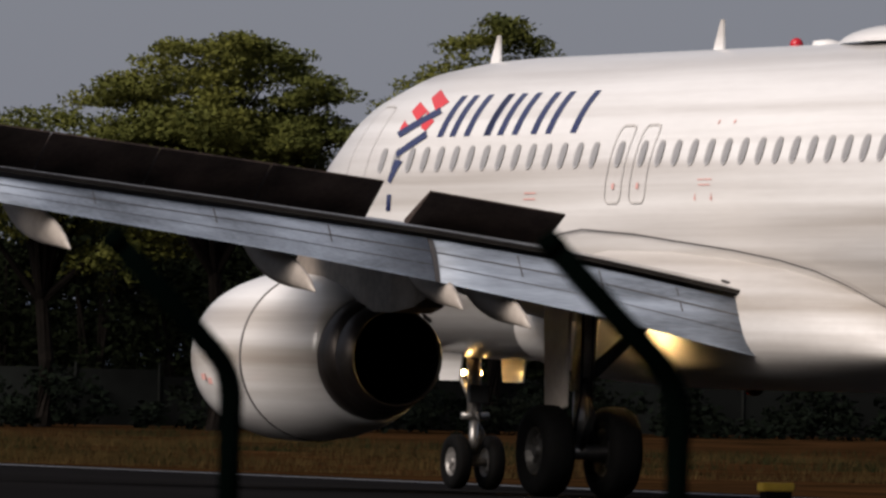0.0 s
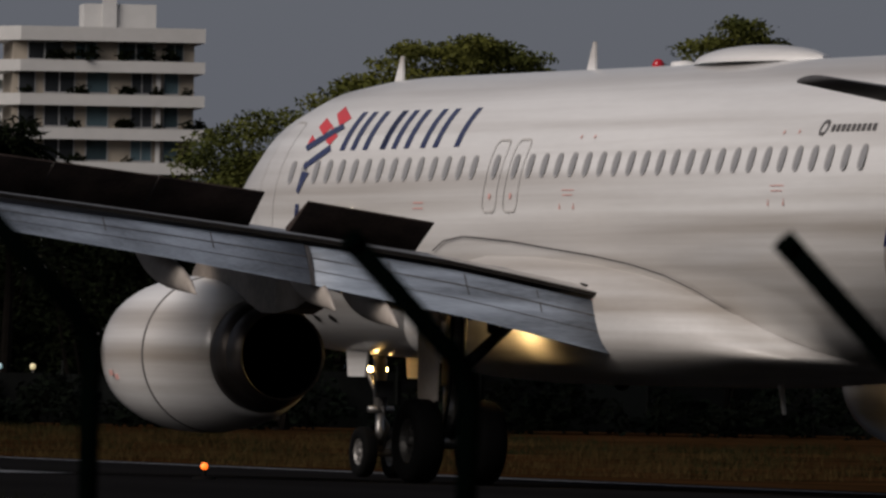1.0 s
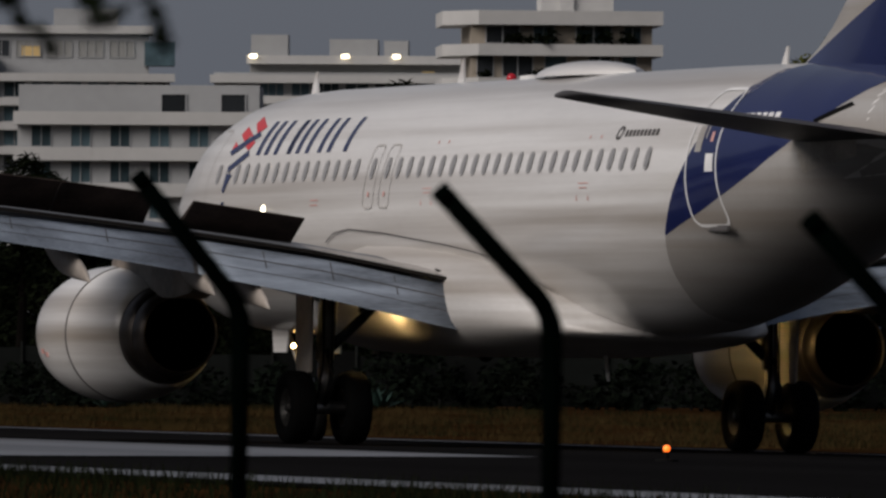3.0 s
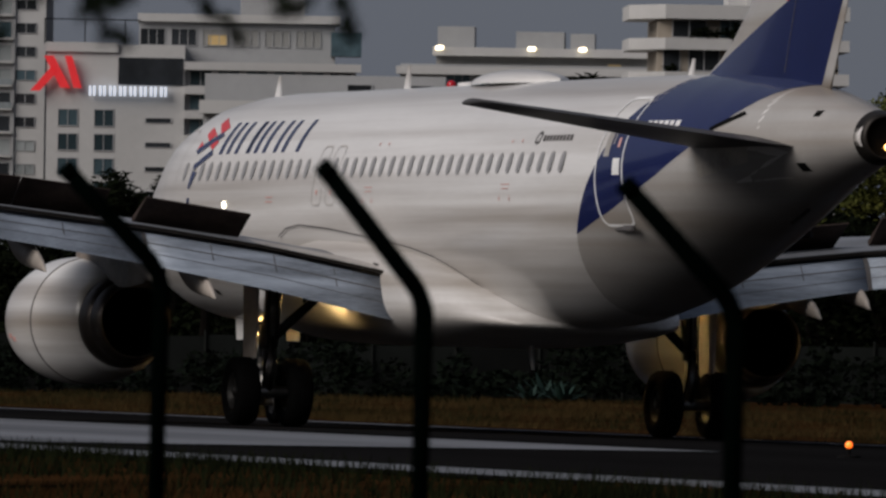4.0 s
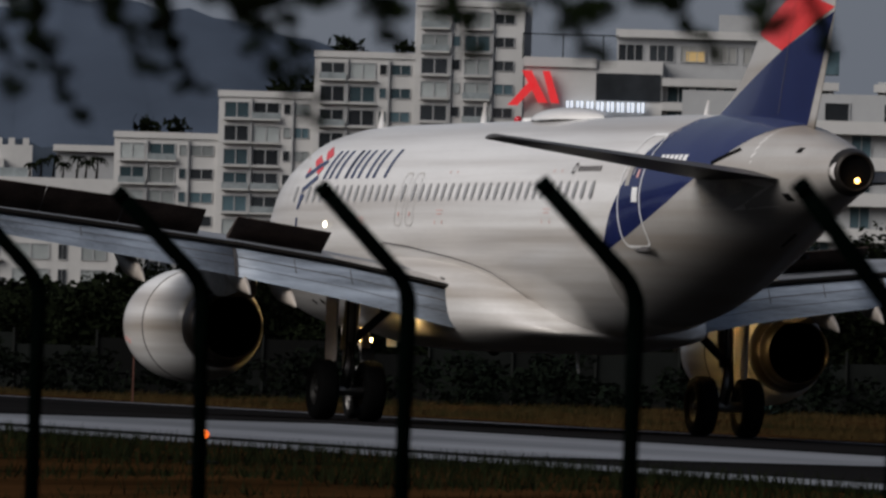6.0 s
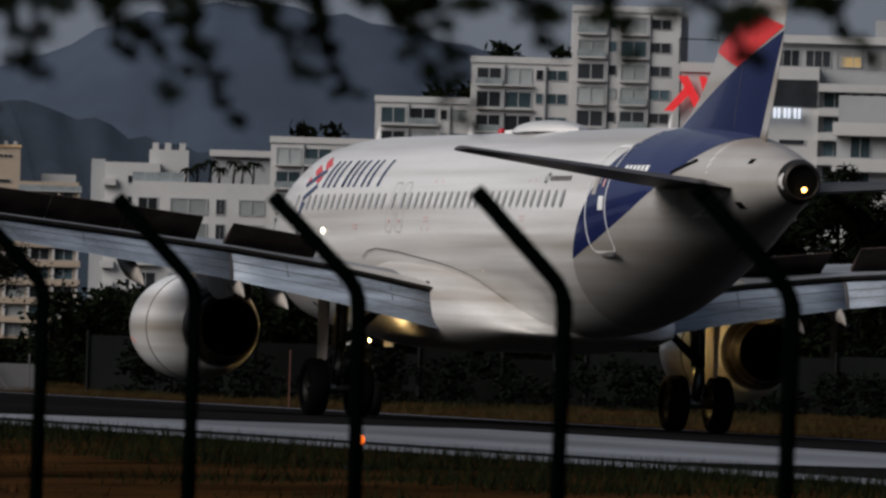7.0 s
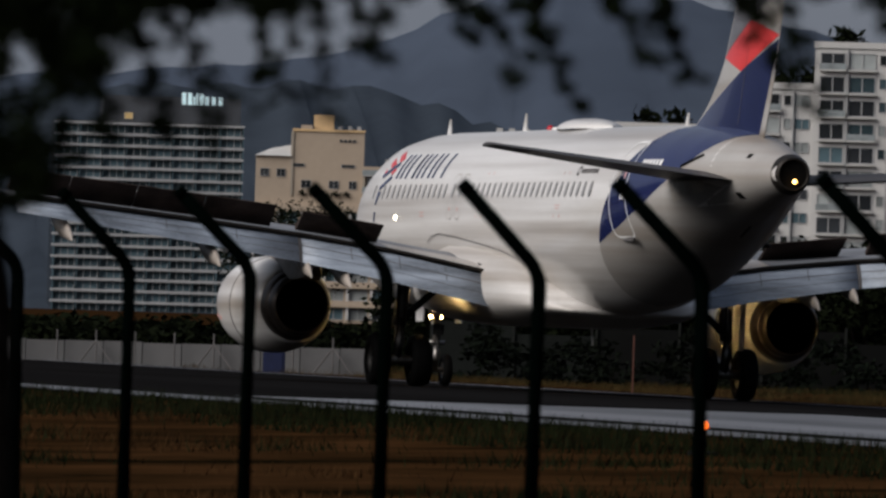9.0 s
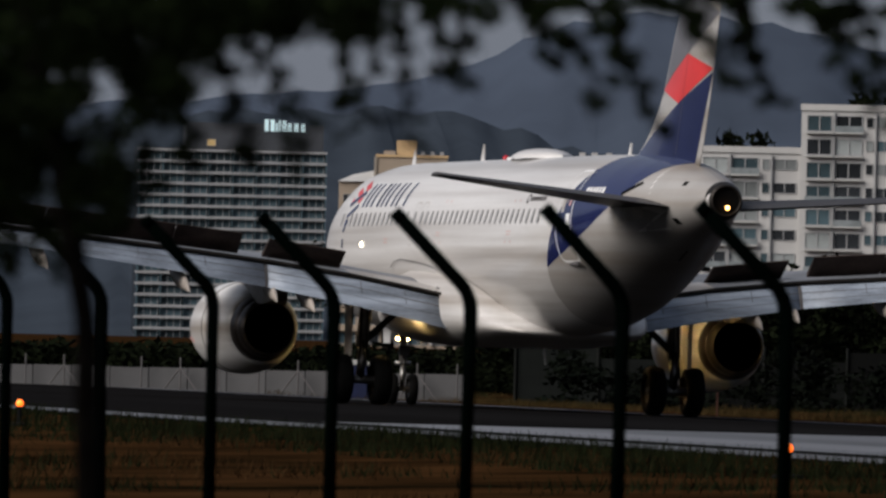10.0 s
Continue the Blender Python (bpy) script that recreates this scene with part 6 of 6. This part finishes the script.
# drooping twigs: heading and height angle of the root and of the tip
TWIGS = [(12.75, 1.9, 13.4, 1.22, 1.0), (13.05, 1.9, 13.68, 1.1, 1.0), (13.45, 1.85, 14.06, 1.3, 0.9), (13.95, 1.8, 14.26, 1.22, 0.8), (14.32, 1.8, 14.66, 1.32, 0.9),
         (14.62, 1.8, 14.86, 1.12, 0.9), (14.95, 1.85, 15.25, 1.5, 0.8), (15.3, 1.9, 15.7, 1.48, 0.9), (15.75, 1.9, 16.3, 1.45, 0.9), (16.3, 1.9, 16.9, 1.48, 0.9), (17.0, 2.0, 17.5, 1.52, 0.9),
         (12.45, 1.95, 12.58, 1.36, 1.1), (12.35, 1.6, 12.44, 0.97, 0.5), (12.4, 1.7, 12.16, 1.03, 0.6), (12.6, 1.9, 12.7, 1.28, 0.7), (12.9, 1.9, 13.15, 1.38, 0.9), (13.35, 1.9, 13.5, 1.42, 0.9),
         (11.9, 1.9, 12.1, 1.2, 1.0), (11.5, 1.9, 11.9, 0.92, 0.8), (11.3, 1.7, 11.6, 0.9, 1.2), (11.1, 1.6, 11.35, 0.84, 1.2), (10.9, 1.5, 11.15, 0.75, 1.2), (11.6, 1.5, 11.87, 0.8, 0.5),
         (10.5, 1.3, 10.85, 0.5, 1.2), (10.3, 1.2, 10.55, 0.4, 1.2), (10.15, 1.1, 10.4, 0.35, 1.0), (14.0, 1.95, 14.15, 1.5, 0.9), (14.5, 2.0, 14.6, 1.55, 0.9), (13.7, 2.0, 13.85, 1.55, 0.9)]
rnd = random.Random(31)
for i, (a0, e0_, a1, e1, leafy) in enumerate(TWIGS):
    dist = NEAR_D + rnd.uniform(-1.5, 1.5)
    bm = bmesh.new()
    root, tip = near_local(a0, e0_, dist), near_local(a1, e1, dist)
    pts = []
    for k in range(7):
        u = k / 6
        p = root.lerp(tip, u)
        p.z += 0.035 * math.sin(math.pi * u) + rnd.gauss(0, 0.006)
        p.x += rnd.gauss(0, 0.006)
        pts.append(p)
    tube(bm, pts, [0.006 - 0.0007 * k for k in range(7)], 5)
    side_ends = []
    for k in range(15):
        u = 0.12 + 0.88 * k / 14
        p = root.lerp(tip, u) + Vector((0, 0, 0.035 * math.sin(math.pi * u)))
        q = p + Vector((rnd.gauss(0.012, 0.022), rnd.gauss(0, 0.03), -abs(rnd.gauss(0.022, 0.014))))
        tube(bm, [p, q], [0.003, 0.0015], 4)
        side_ends.append((p + q) / 2)
    tw = part("twig", bm, M_BARK, near, "thin drooping twig")
    clumps = [(*q, 0.013 * leafy * rnd.uniform(0.6, 1.5), 0.02 * leafy, 0.011 * leafy) for q in side_ends + pts[1:]]
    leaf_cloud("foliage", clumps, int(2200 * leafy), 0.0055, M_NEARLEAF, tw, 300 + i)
# heavier foliage mass at the trunk side
clumps = []
for _ in range(330):
    a = rnd.uniform(9.6, 12.2)
    lo = 0.55 if a < 10.5 else 0.95 if a < 11.15 else 1.15 if a < 11.35 else 1.5
    q = near_local(a, lo + (2.2 - lo) * rnd.random() ** 0.8, NEAR_D + rnd.uniform(-1.5, 2))
    clumps.append((*q, 0.05, 0.08, 0.032))
# leafy fringe along the limb
for _ in range(130):
    a = rnd.uniform(12.1, 17.2)
    q = near_local(a, rnd.uniform(1.6, 2.2), NEAR_D + rnd.uniform(-1.5, 2))
    clumps.append((*q, 0.03, 0.06, 0.016))
for _ in range(70):
    a = rnd.uniform(9.4, 11.0)
    q = near_local(a, rnd.uniform(0.25, 1.4) if a < 10.75 else rnd.uniform(0.5, 0.9), NEAR_D + rnd.uniform(-1, 2))
    clumps.append((*q, 0.035, 0.07, 0.05))
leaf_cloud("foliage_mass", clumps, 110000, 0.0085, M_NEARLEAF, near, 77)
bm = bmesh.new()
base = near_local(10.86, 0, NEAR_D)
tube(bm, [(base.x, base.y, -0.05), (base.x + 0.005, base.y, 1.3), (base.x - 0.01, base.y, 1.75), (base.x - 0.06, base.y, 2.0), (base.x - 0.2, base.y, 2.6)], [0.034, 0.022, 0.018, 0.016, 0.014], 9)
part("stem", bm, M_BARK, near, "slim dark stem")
# unseen trees added behind the viewpoint keep the fence in shade
for i, (x, y, h) in enumerate(((-7, 8, 7.5), (-6, 15, 7.5), (-5, 22, 7.6), (-4, 29, 7.7), (-4, 36, 7.7), (-4, 43, 7.7), (-9, 1, 7.8), (-4, 50, 7.6))):
    rr = random.Random(50 + i)
    t = tagged(empty("shade_tree", Matrix.Translation((x, y, 0))), "unseen tree added to shade the fence", "tree", "trees beside the fence")
    bm = bmesh.new()
    tube(bm, [(0, 0, -0.1), (0.1, 0, 1.2), (0, 0.1, 2.6)], [0.2, 0.16, 0.1], 8)
    part("trunk", bm, M_BARK, t)
    clumps = [(rr.uniform(-1.8, 1.8), rr.uniform(-3.6, 3.6), rr.uniform(0.5, h - 0.6), 0.9, 1.2, 0.7) for _ in range(90)]
    leaf_cloud("crown", clumps, 14000, 0.18, M_LEAFD, t, 60 + i, aspect=0.8)


def motions():
    """The airliner rolls along the runway; its wheels turn."""
    rows = [(t, pose(60.52, 150.67 + 12.9 * t, 0.02, 0, 0.9, 0)) for t in (0.0, 2.5, 5.0, 7.5, 10.0)]
    walk(plane, rows)
    for w, at, r in WHEELS:
        turn = math.degrees(12.9 / 30 / r)
        walk(w, [(i / 30, Matrix.Translation(at) @ pose(0, 0, 0, -turn * i, 0, 0)) for i in range(301)])
    # the belly beacon flashes every 1.1 s: its shutter swings up and back
    cap_rows = [(0.0, 0)]
    for t in (3.3, 4.4, 5.5, 6.6):
        cap_rows += [(t - 0.0917, 0), (t - 0.0667, 60), (t - 0.0333, 120), (t - 0.01, 180), (t + 0.01, 180), (t + 0.0333, 120), (t + 0.0667, 60), (t + 0.0917, 0)]
    cap_rows.append((10.0, 0))
    walk(beacon_cap, [(t, Matrix.Translation(BEACON_AT) @ pose(0, 0, 0, a, 0, 0)) for t, a in cap_rows])


motions()
